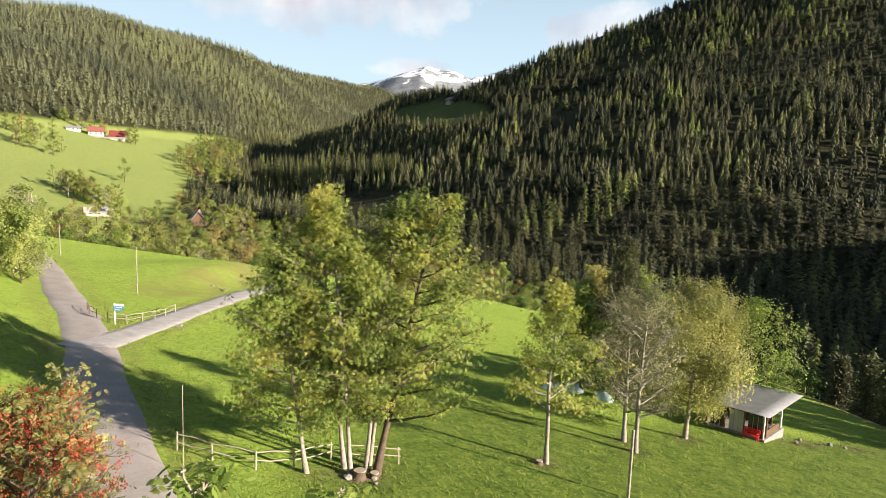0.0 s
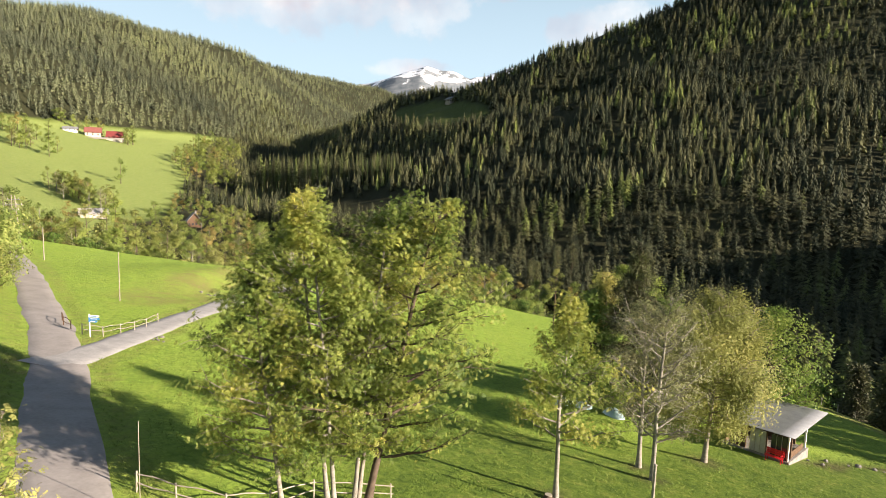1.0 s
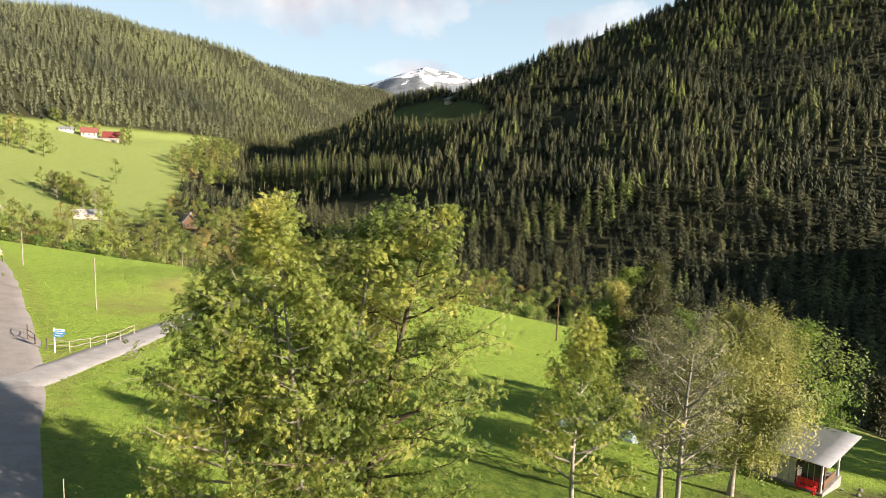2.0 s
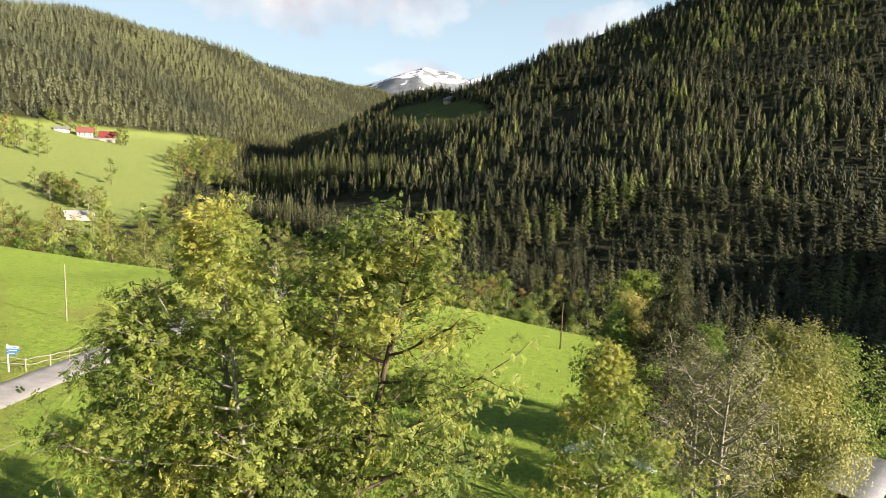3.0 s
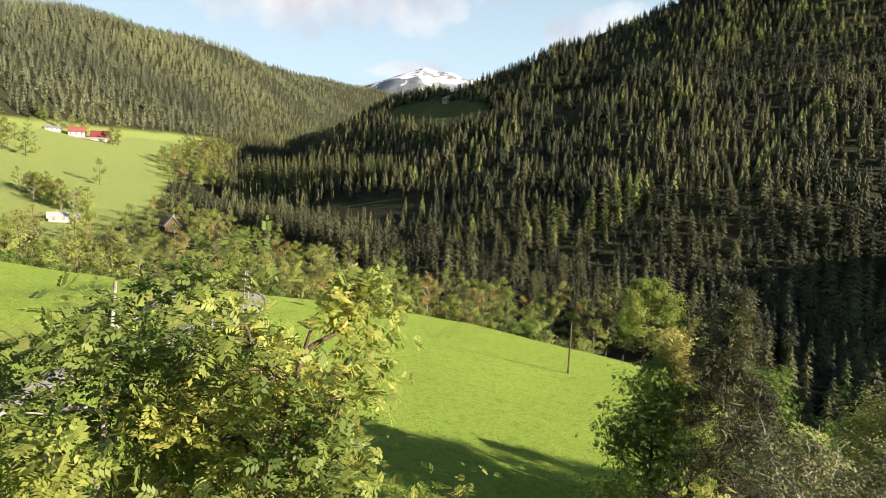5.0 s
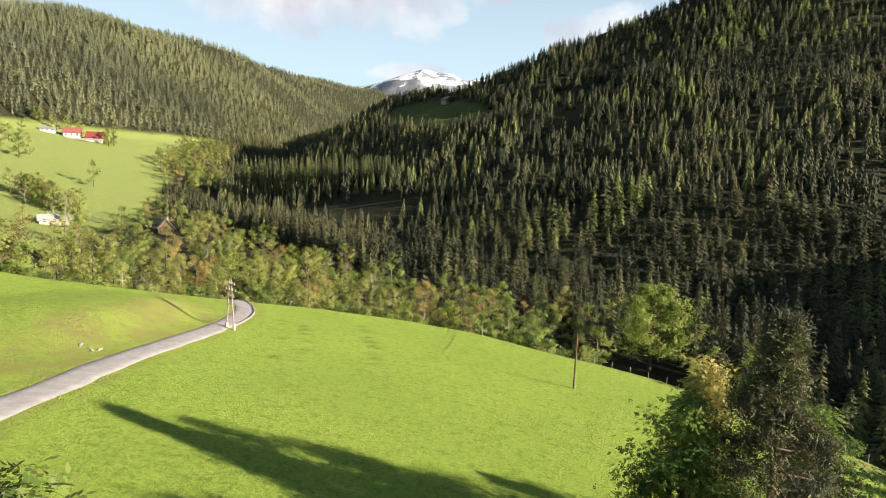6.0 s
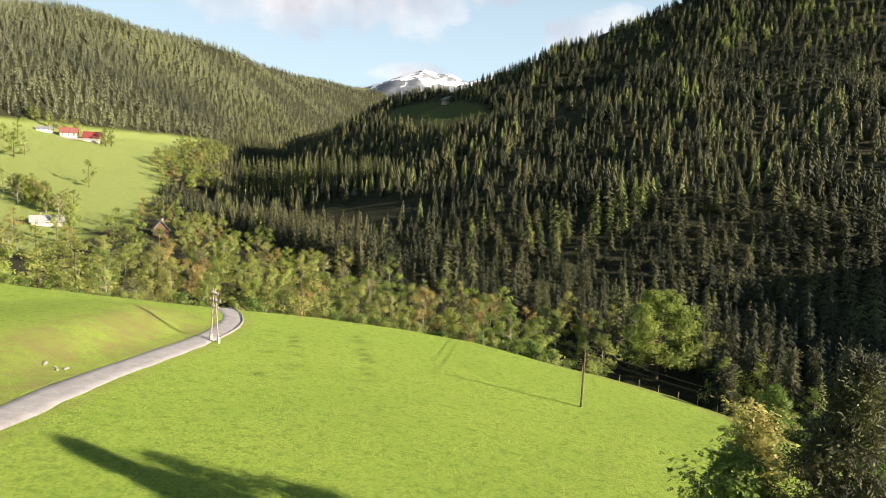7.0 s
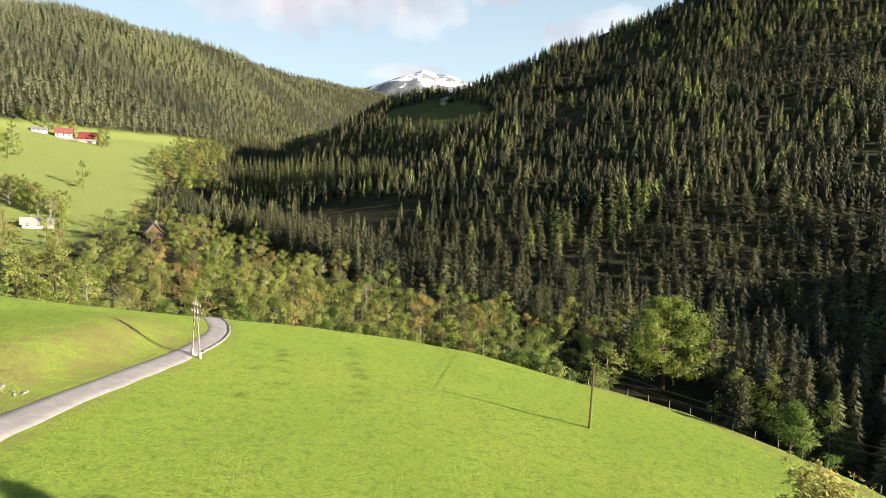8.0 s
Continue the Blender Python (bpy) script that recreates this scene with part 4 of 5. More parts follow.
M_WIRE = mottled("dark_wire", (0.02, 0.02, 0.02), (0.05, 0.05, 0.05), 2.0, 0.5, 0.1, 0.001, 0.4)
M_CERAMIC = mottled("pale_ceramic", (0.26, 0.25, 0.24), (0.40, 0.39, 0.37), 3.0, 0.3, 0.05, 0.002)
M_BERRY = leaf_material("rowan_berries", [(0.0, (0.20, 0.022, 0.010)), (0.5, (0.36, 0.055, 0.018)), (1.0, (0.46, 0.12, 0.03))], 0.08, 0.4)
M_ROWAN_LEAF = leaf_material("rowan_leaves", [(0.0, (0.065, 0.085, 0.020)), (0.4, (0.17, 0.185, 0.036)), (0.65, (0.27, 0.20, 0.055)), (0.85, (0.27, 0.14, 0.045)), (1.0, (0.32, 0.18, 0.05))])
M_GRASS = leaf_material("grass_blades", [(0.0, (0.10, 0.17, 0.018)), (0.5, (0.180, 0.260, 0.028)), (0.85, (0.24, 0.29, 0.04)), (1.0, (0.30, 0.27, 0.09))], 0.35, 0.6)


def build_hut():
    """A small open-fronted hut with a single-pitch corrugated roof. x along the open front, y to its back."""
    gz = ground_z(23.4, 52.4)
    hut = thing("garden_hut", 23.9, 52.6, gz - 0.05, 48, "small open hut with grey corrugated roof and cream panels", "hut")
    length, depth = 4.2, 5.0
    part("floor_slab", box(length / 2, depth / 2, -0.28, length + 0.3, depth + 0.3, 0.9, 0.03), M_STONE, hut)
    # panels facing the meadow, between posts
    for k in range(4):
        y = 0.08 + k * (depth - 0.16) / 3
        part("post", box(0.06, y, 1.15, 0.1, 0.1, 2.0, 0.012), M_WOOD_PALE if k == 0 else M_WOOD_BROWN, hut)
    for k, m in enumerate((M_GLASS_DARK, M_CREAM, M_WOOD_BROWN)):
        y0 = 0.14 + k * (depth - 0.16) / 3
        part("panel", box(0.07, y0 + 0.62, 1.12, 0.05, 1.2, 1.9, 0.01), m, hut, ("dark window panel", "cream board panel", "brown board panel")[k])
        for j in range(2):
            part("batten", box(0.035, y0 + 0.42 + 0.4 * j, 1.12, 0.03, 0.05, 1.9, 0.006), M_WOOD_PALE, hut)
    part("back_wall", box(length / 2, depth - 0.06, 1.1, length - 0.1, 0.1, 2.0, 0.01), M_WOOD_BROWN, hut)
    part("side_wall", box(length - 0.06, depth / 2 + 0.35, 1.1, 0.1, depth - 0.9, 2.0, 0.01), M_WOOD_BROWN, hut)
    for x in (0.1, 0.7, length - 0.08):
        part("post", box(x, 0.08, 1.2, 0.14, 0.14, 2.1, 0.015), M_WHITE if x != 0.7 else M_WOOD_BROWN, hut)
    part("beam", box(length / 2, 0.08, 2.24, length + 0.2, 0.14, 0.18, 0.015), M_WOOD_BROWN, hut)
    part("beam", box(length / 2, depth - 0.08, 2.2, length + 0.2, 0.12, 0.16, 0.015), M_WOOD_BROWN, hut)
    part("parapet", box(2.2, 0.1, 0.45, 2.8, 0.06, 0.55, 0.01), M_WOOD_BROWN, hut)
    # corrugated sheet: waves across the front, falling to the back
    n, rows = 110, 6
    xs = np.linspace(-0.5, 7.6, n)
    ys = np.linspace(-0.5, 5.6, rows)
    gx, gy = np.meshgrid(xs, ys)
    wave = 0.028 * np.sin(gx * 2 * math.pi / 0.20) + 0.012 * (vnoise(gx * 1.3, gy * 1.3, 5) - 0.5)
    gz0 = 2.42 + 0.012 * gx - 0.02 * gy + wave
    top = np.stack([gx.ravel(), gy.ravel(), gz0.ravel()], 1)
    low = top - [0, 0, 0.02]
    i = (np.arange(rows - 1)[:, None] * n + np.arange(n - 1)[None, :]).ravel()
    f = np.stack([i, i + 1, i + n + 1, i + n], 1)
    m = n * rows
    rim = []
    line = list(range(n)) + [k * n + n - 1 for k in range(1, rows)] + [(rows - 1) * n + k for k in range(n - 2, -1, -1)] + [k * n for k in range(rows - 2, 0, -1)]
    for a, b in zip(line, line[1:] + line[:1]):
        rim.append((a, a + m, b + m, b))
    sheet = new("roof_sheet", mesh_of("roof_sheet", np.concatenate([top, low]), np.concatenate([f, f[:, ::-1] + m, np.array(rim)]), [M_TIN]))
    sheet.parent = hut
    tagged(sheet, "grey corrugated metal roof")
    for y in np.linspace(0.0, 5.2, 6):
        part("rafter", box(3.4, y, 2.42 + 0.012 * 3.4 - 0.02 * y - 0.11, 7.6, 0.08, 0.14, 0.01, (0, -math.degrees(math.atan(0.012)), 0)), M_WOOD_PALE, hut)
    # seats and clutter in front
    bench = thing("garden_bench", 22.9, 52.75, ground_z(22.9, 52.75) - 0.02, -42, "bright red painted garden bench beside the hut", "bench")
    for k in range(3):
        part("seat_slat", box(0, -0.16 + 0.16 * k, 0.45, 1.35, 0.13, 0.035, 0.008), M_RED, bench)
    for k in range(3):
        part("back_slat", box(0, 0.27, 0.6 + 0.16 * k, 1.35, 0.03, 0.12, 0.008), M_RED, bench)
    for sx in (-0.55, 0.55):
        part("leg", box(sx, -0.18, 0.22, 0.06, 0.06, 0.44, 0.008), M_RED, bench)
        part("leg", box(sx, 0.25, 0.5, 0.06, 0.06, 1.0, 0.008), M_RED, bench)
        part("armrest", box(sx, 0.02, 0.66, 0.07, 0.5, 0.04, 0.008), M_RED, bench)


build_hut()


def build_heap(x, y, sx, sy, sz, seed, name, label, material, category):
    """A lumpy covered heap."""
    n, m = 26, 12
    a = np.linspace(0, 2 * math.pi, n, endpoint=False)
    rows = []
    for k in range(m):
        q = k / (m - 1)
        r = np.cos(q * math.pi / 2) ** 0.55
        rr = r * (1 + 0.35 * (vnoise(np.cos(a) * 2 + 9 + q, np.sin(a) * 2 + 9, seed) - 0.5))
        rows.append(np.stack([np.cos(a) * rr * sx, np.sin(a) * rr * sy, q * sz * (0.8 + 0.4 * vnoise(np.cos(a) * 1.5 + 4, np.sin(a) * 1.5 + 4, seed + 1)) * np.ones(n) - 0.1], 1))
    v = np.concatenate(rows)
    f = [(k * n + j, k * n + (j + 1) % n, (k + 1) * n + (j + 1) % n, (k + 1) * n + j) for k in range(m - 1) for j in range(n)]
    ob = new(name, mesh_of(name, v, np.array(f), [material], None, False))
    ob.matrix_world = pose(x, y, ground_z(x, y), 0, 0, seed * 37)
    return tagged(ob, label, category)


build_heap(6.9, 60.2, 2.2, 0.8, 0.75, 1, "covered_heap", "heap under a pale blue tarpaulin in the meadow", M_TARP, "tarpaulin")
build_heap(8.9, 60.4, 1.3, 0.8, 0.65, 2, "covered_heap", "low heap under a pale blue tarpaulin in the meadow", M_TARP, "tarpaulin")
build_heap(11.4, 58.8, 1.5, 0.7, 0.8, 3, "covered_heap", "heap under a white-blue tarpaulin below the trees", M_TARP, "tarpaulin")


def utility_pole(x, y, height, lean, label, arms=1, r=0.13, wood=None):
    pole = thing("utility_pole", x, y, ground_z(x, y), 0, label, "pole")
    part("mast", rod((0, 0, -0.4), (lean[0], lean[1], height), r, r * 0.7, 10), wood or M_POLE, pole)
    for k in range(arms):
        zz = height - 0.35 - 0.55 * k
        part("crossarm", box(lean[0], lean[1], zz, 1.5, 0.1, 0.12, 0.01, (0, 0, 30)), M_POLE, pole)
        for s in (-0.65, -0.2, 0.65):
            ox, oy = s * math.cos(radians(30)), s * math.sin(radians(30))
            part("insulator", rod((lean[0] + ox, lean[1] + oy, zz + 0.05), (lean[0] + ox, lean[1] + oy, zz + 0.25), 0.05, 0.035, 8), M_CERAMIC, pole)
    return pole


utility_pole(9.86, 109.3, 7.5, (0.1, 0.0), "slim brown wooden utility pole standing in the meadow", 0)
utility_pole(-45.5, 72.1, 6.0, (0, 0), "slim weathered wooden pole on the meadow slope", 0, 0.075, M_BARK)
utility_pole(-74.4, 95.2, 5.4, (0, 0), "weathered wooden pole beside the upper lane", 0, 0.1, M_BARK)


def build_line_tower(x, y, turn, height, label):
    """Two leaning poles joined by crossarms, with insulators."""
    tower = thing("twin_pole", x, y, ground_z(x, y), turn, label, "pole")
    for s in (-1, 1):
        part("leg", rod((s * 0.95, 0, -0.3), (s * 0.22, 0, height), 0.1, 0.08, 10), M_BARK, tower)
        part("footing", box(s * 0.95, 0, 0.35, 0.34, 0.3, 0.9, 0.03), M_CREAM, tower, "pale concrete footing")
    for z, w in ((height - 0.7, 1.9), (height - 1.6, 2.6), (height - 2.5, 1.6)):
        part("crossarm", box(0, 0.12, z, w, 0.1, 0.13, 0.01), M_STEEL, tower)
        for k in range(4):
            xx = -w / 2 + 0.1 + k * (w - 0.2) / 3
            part("insulator", rod((xx, 0.12, z + 0.06), (xx, 0.12, z + 0.32), 0.07, 0.045, 8), M_CERAMIC, tower)
    part("brace", rod((-0.62, 0.05, 3.2), (0.5, 0.05, 4.2), 0.05, 0.05, 6), M_STEEL, tower)
    return tower


build_line_tower(-37.5, 109.6, -35, 7.0, "grey twin-pole power line support beside the track")
build_line_tower(-84.0, 100.4, 20, 9.6, "tall twin-pole power line support above the lane")


def wires(name, a, b, sag, offsets, label):
    a, b = Vector(a), Vector(b)
    line = thing(name, a.x, a.y, a.z, 0, label, "cable")
    for o in offsets:
        pts = []
        for k in range(25):
            q = k / 24
            p = (b - a) * q + Vector(o)
            p.z -= sag * 4 * q * (1 - q)
            pts.append(p)
        part("wire", wavy_rod(pts, 0.02, 4), M_WIRE, line)


TOP = ground_z(9.86, 109.3) + 7.4
wires("power_line", (9.96, 109.3, TOP), (48, 98, -6.0), 1.2, ((0, 0, 0), (0, 0.1, -0.75), (0.15, 0, -0.95)), "thin dark overhead wires sagging over the field edge")
wires("power_line", (9.96, 109.3, TOP), (-2, 190, -12), 1.0, ((0, 0, 0), (0, 0.1, -0.55)), "thin dark overhead wires running to the wood")


def rail_fence(points, height, label, rails, material):
    x0, y0 = points[0]
    z0 = ground_z(x0, y0)
    fence = thing("rail_fence", x0, y0, z0, 0, label, "fence")
    rng = random.Random(len(points))
    tops = []
    for x, y in points:
        g = ground_z(x, y) - z0
        h = height * rng.uniform(0.95, 1.05)
        part("post", rod((x - x0, y - y0, g - 0.3), (x - x0 + rng.uniform(-0.05, 0.05), y - y0 + rng.uniform(-0.05, 0.05), g + h), 0.048, 0.043, 7), material, fence)
        tops.append(Vector((x - x0, y - y0, g)))
    for a, b in zip(tops, tops[1:]):
        for q in rails:
            pts = [a.lerp(b, k / 5) + Vector((0, 0, height * q + 0.04 * math.sin(k * 1.3 + q * 5))) for k in range(6)]
            pts[0] -= (b - a) * 0.03
            pts[-1] += (b - a) * 0.03
            part("rail", wavy_rod(pts, 0.03, 6), material, fence)


rail_fence([(-15.3, 28.8), (-13.2, 28.5), (-10.9, 28.5), (-9.3, 29.6), (-7.9, 31.6), (-4.3, 32.9)], 1.0, "weathered pole fence running from the lane under the ashes", (0.92, 0.45), M_WOOD_PALE)
rail_fence([(-37.0, 54.2), (-35.3, 54.7), (-35.1, 56.9), (-35.0, 58.9), (-35.1, 61.0), (-35.9, 64.4)], 1.0, "pale wooden rail fence round the road junction", (0.92, 0.5), M_WOOD_GREY)
rail_fence([(-41.6, 57.6), (-40.2, 56.0), (-38.7, 55.0)], 0.95, "dark rail guarding the bend of the lane", (0.95, 0.5), M_WOOD_BROWN)


def edge_fence():
    """Thin stakes with wire along the lower brow of the field."""
    line = resample([(8, 139.8), (19, 134.0), (27, 128.4), (34, 118.8), (39, 109.2), (43, 94.5), (45, 79)], 3.2)
    x0, y0 = line[0]
    z0 = ground_z(x0, y0)
    fence = thing("wire_fence", x0, y0, z0, 0, "thin wire fence on grey stakes along the field edge", "fence")
    tops = []
    for x, y in line:
        g = ground_z(x, y) - z0
        part("stake", rod((x - x0, y - y0, g - 0.2), (x - x0, y - y0, g + 1.05), 0.05, 0.045, 6), M_WOOD_GREY, fence)
        tops.append(Vector((x - x0, y - y0, g)))
    for q in (0.5, 0.95):
        part("wire", wavy_rod([t + Vector((0, 0, q)) for t in tops], 0.012, 3), M_WIRE, fence)


edge_fence()


def build_sign():
    x, y = -36.0, 53.9
    sign = thing("signpost", x, y, ground_z(x, y), 0, "white signpost with blue and white arrow boards", "sign")
    part("post", rod((0, 0, -0.3), (0, 0, 2.1), 0.045, 0.045, 8), M_SIGN_WHITE, sign)
    for k, (z, m, w) in enumerate(((1.92, M_SIGN_WHITE, 1.0), (1.68, M_BLUE, 1.05), (1.45, M_BLUE, 0.8))):
        bm = bmesh.new()
        half, tip = 0.10, 0.11
        pts = [(-0.05, half), (w - tip, half), (w, 0), (w - tip, -half), (-0.05, -half)]
        f = bm.faces.new([bm.verts.new((px, -0.06, z + pz)) for px, pz in pts])
        r = bmesh.ops.extrude_face_region(bm, geom=[f])
        bmesh.ops.translate(bm, verts=[v for v in r["geom"] if isinstance(v, bmesh.types.BMVert)], vec=(0, 0.03, 0))
        board = part("arrow_board", bm, m, sign, ("white arrow board", "blue arrow board", "blue arrow board")[k])
        part("lettering_bar", box(w * 0.45, -0.066, z, w * 0.6, 0.006, 0.055, 0), M_BLUE if k == 0 else M_SIGN_WHITE, board)


build_sign()


def build_stake(x, y, height, r, label, material):
    s = thing("marker_pole", x, y, ground_z(x, y), 0, label, "pole")
    part("shaft", rod((0, 0, -0.3), (0.03, 0, height), r, r * 0.85, 8), material, s)
    part("cap", rod((0.03, 0, height), (0.03, 0, height + 0.05), r * 1.2, r * 0.6, 8), material, s)


build_stake(-13.7, 26.6, 4.3, 0.017, "thin pale marker pole beside the lane", M_WOOD_PALE)
build_stake(8.9, 34.4, 4.1, 0.09, "bare wooden post standing in the meadow", M_WOOD_GREY)


def build_house(x, y, turn, w, d, h, rise, roof, wall, label, storeys=2, balcony=True, sink=1.5):
    """Gabled farmhouse: walls, two roof planes with overhang, windows with frames, a balcony and a chimney."""
    z = ground_z(x, y)
    house = thing("farmhouse", x, y, z, turn, label, "house")
    bm = bmesh.new()
    pts = [(-w / 2, -sink), (w / 2, -sink), (w / 2, h), (0, h + rise), (-w / 2, h)]
    f = bm.faces.new([bm.verts.new((px, -d / 2, pz)) for px, pz in pts])
    r = bmesh.ops.extrude_face_region(bm, geom=[f])
    bmesh.ops.translate(bm, verts=[v for v in r["geom"] if isinstance(v, bmesh.types.BMVert)], vec=(0, d, 0))
    bmesh.ops.recalc_face_normals(bm, faces=bm.faces)
    part("wall", bm, wall, house)
    slope = math.atan2(rise, w / 2)
    over = 0.9
    ln = (w / 2) / math.cos(slope) + over
    for s in (-1, 1):
        cx = s * (w / 4 + over / 2 * math.cos(slope))
        cz = h + rise / 2 - over / 2 * math.sin(slope) + 0.14
        roof_ob = part("roof", box(cx, 0, cz, ln, d + 1.8, 0.22, 0.02, (0, s * math.degrees(slope), 0)), roof, house)
        if s > 0:
            part("chimney", box(w * 0.15, d * 0.2, h + rise + 0.2, 0.7, 0.7, 1.6, 0.03), M_STONE, roof_ob)
    for st in range(storeys):
        zz = 1.5 + st * (h / storeys)
        for k in range(4):
            wx = -w / 2 + (k + 0.5) * w / 4
            win = part("window", box(wx, -d / 2 - 0.03, zz, 1.15, 0.12, 1.35, 0.02), M_WOOD_BROWN, house)
            part("pane", box(wx, -d / 2 - 0.07, zz, 0.92, 0.08, 1.1, 0.01), M_GLASS_DARK, win)
        for k in range(3):
            wy = -d / 2 + (k + 0.5) * d / 3
            for sx in (-1, 1):
                win = part("window", box(sx * (w / 2 + 0.03), wy, zz, 0.12, 1.15, 1.35, 0.02), M_WOOD_BROWN, house)
                part("pane", box(sx * (w / 2 + 0.07), wy, zz, 0.08, 0.92, 1.1, 0.01), M_GLASS_DARK, win)
    if balcony:
        part("balcony", box(0, -d / 2 - 0.6, h / 2 + 0.1, w * 0.96, 1.2, 0.16, 0.02), M_WOOD_BROWN, house)
        part("balcony_rail", box(0, -d / 2 - 1.15, h / 2 + 0.65, w * 0.96, 0.08, 0.9, 0.01), M_WOOD_BROWN, house)
    return house


build_house(-394, 549, 122, 11, 13, 3.6, 4.6, M_ROOF_ORANGE, M_CREAM, "white farmhouse with orange tiled roof on the far meadow")
build_house(-378, 558, 116, 12, 13, 3.2, 5.6, M_ROOF_RED, M_CREAM, "farmhouse with steep red roof on the far meadow")
build_house(-411, 541, 118, 7, 11, 2.2, 2.0, M_ROOF_GREY, M_WHITE, "low white outbuilding with grey roof by the farm", 1, False)
build_house(-210, 293, 130, 10, 12, 1.7, 2.4, M_CERAMIC, M_CREAM, "cream house with a pale grey gable roof below the meadow", 1, False)
build_house(-165, 310, 35, 7, 6, 3.2, 4.2, M_ROOF_GREY, M_WOOD_BROWN, "small dark chalet with grey steep roof among trees", 1, False)
build_house(-58, 604, 40, 9, 8, 3.0, 2.4, M_ROOF_GREY, M_WOOD_GREY, "weathered grey hay barn in the forest clearing", 1, False, 2.5)


def build_kerb():
    """A low row of dark stones along the outer bend of the track."""
    rng = random.Random(61)
    kerb = thing("stone_kerb", -41, 124, ground_z(-41, 124), 0, "low dark stone edging along the bend of the track", "kerb")
    zb = ground_z(-41, 124)
    line = [(-37.9, 112), (-38.5, 116), (-39.2, 119.6), (-40.3, 123.6), (-41.7, 127.5), (-43.6, 131.4), (-46.4, 135.6), (-49.6, 138.8), (-54, 142)]
    for k in range(len(line) - 1):
        (ax, ay), (bx, by) = line[k], line[k + 1]
        ang = math.degrees(math.atan2(by - ay, bx - ax))
        for j in range(4):
            s = (j + 0.5) / 4
            x, y = ax + (bx - ax) * s, ay + (by - ay) * s
            part("stone", box(x + 41 + rng.uniform(-0.1, 0.1), y - 124, ground_z(x, y) - zb + 0.1, rng.uniform(0.8, 1.05), rng.uniform(0.16, 0.24), rng.uniform(0.26, 0.36), 0.05, (rng.uniform(-5, 5), 0, ang + rng.uniform(-8, 8))), M_STONE, kerb)


build_kerb()


def build_retaining_wall():
    wall = thing("terrace_wall", -386, 540, ground_z(-386, 540), 26, "long grey terrace wall in front of the farm", "wall")
    for k in range(7):
        part("wall_section", box(-21 + 7 * k, -2.0, 0.4, 6.9, 0.6, 1.6, 0.05), M_STONE, wall)


build_retaining_wall()


def build_stump(x, y, r, h, seed, label):
    """A sawn stump with spreading roots."""
    rng = np.random.default_rng(seed)
    stump = thing("tree_stump", x, y, ground_z(x, y), 0, label, "stump")
    sh = Shape()
    q = np.linspace(0, 1, 6)
    tube(sh, np.stack([0.05 * q, 0.03 * q, h * q - 0.1], 1), r * (1 + 0.8 * (1 - q) ** 3), 12)
    for k in range(5):
        a = k * 1.26 + rng.normal(0, 0.2)
        p = np.stack([np.cos(a) * (0.5 * r + 1.6 * r * q), np.sin(a) * (0.5 * r + 1.6 * r * q), 0.22 * h * (1 - q) - 0.05], 1)
        tube(sh, p, 0.3 * r * (1 - 0.8 * q), 6)
    body = new("bark", sh.mesh("bark", M_BARK_DARK, True))
    body.parent = stump
    part("cut_face", rod((0.05, 0.03, h - 0.13), (0.05, 0.03, h - 0.08), r * 1.0, r * 0.97, 12), M_WOOD_PALE, stump, "pale sawn wood")


build_stump(-5.9, 29.9, 0.32, 0.55, 1, "old sawn stump among the ash stems")
build_stump(-5.2, 30.3, 0.24, 0.4, 2, "small sawn stump among the ash stems")
build_stump(3.9, 37.2, 0.22, 0.3, 3, "low mossy stump beside the young ash")


def stone_mesh(rng, size):
    bm = bmesh.new()
    bmesh.ops.create_icosphere(bm, subdivisions=1, radius=size)
    for v in bm.verts:
        v.co *= rng.uniform(0.75, 1.2)
        v.co.z *= 0.65
    me = bpy.data.meshes.new("stone")
    bm.to_mesh(me)
    bm.free()
    me.materials.append(M_STONE)
    return me


def build_stones():
    rng = random.Random(4)
    shapes = [stone_mesh(rng, s) for s in (0.14, 0.2, 0.28)]
    spots = [(-42.2 + rng.uniform(-1.2, 1.2), 87.4 + rng.uniform(-0.7, 0.7)) for _ in range(7)]
    spots += [(-31.5 + rng.uniform(-0.9, 0.9), 57.5 + rng.uniform(-1.5, 1.5)) for _ in range(6)]
    spots += [(-5.6 + rng.uniform(-0.9, 0.9), 30.0 + rng.uniform(-0.6, 0.6)) for _ in range(5)]
    spots += [(27.5 + rng.uniform(-2.5, 5.5), 54.4 + rng.uniform(-0.6, 1.2)) for _ in range(9)]
    for x, y in spots:
        ob = new("field_stone", rng.choice(shapes))
        ob.matrix_world = pose(x, y, ground_z(x, y) + 0.08, 0, 0, rng.uniform(0, 360))
        tagged(ob, "rough grey field stone lying in the grass", "stone", "field stones")


build_stones()


# ---- trees close to the start, bushes by the lane ----
def berry_cluster():
    """A flat bunch of berries, as small four-sided drops."""
    v = []
    rng = random.Random(2)
    for k in range(4):
        c = np.array([rng.gauss(0, 0.055), rng.gauss(0, 0.055), rng.gauss(0, 0.02)])
        s = 0.026
        v += [c + [s, 0, 0], c + [0, s, 0], c + [-s, 0, 0], c + [0, -s, 0], c + [0, 0, s], c + [0, 0, -s]]
    v = np.array(v)
    quads = []
    for k in range(4):
        b = k * 6
        quads += [(b, b + 1, b + 2, b + 4), (b, b + 4, b + 2, b + 3), (b + 1, b, b + 3, b + 5), (b + 1, b + 5, b + 3, b + 2)]
    return v, np.array(quads)


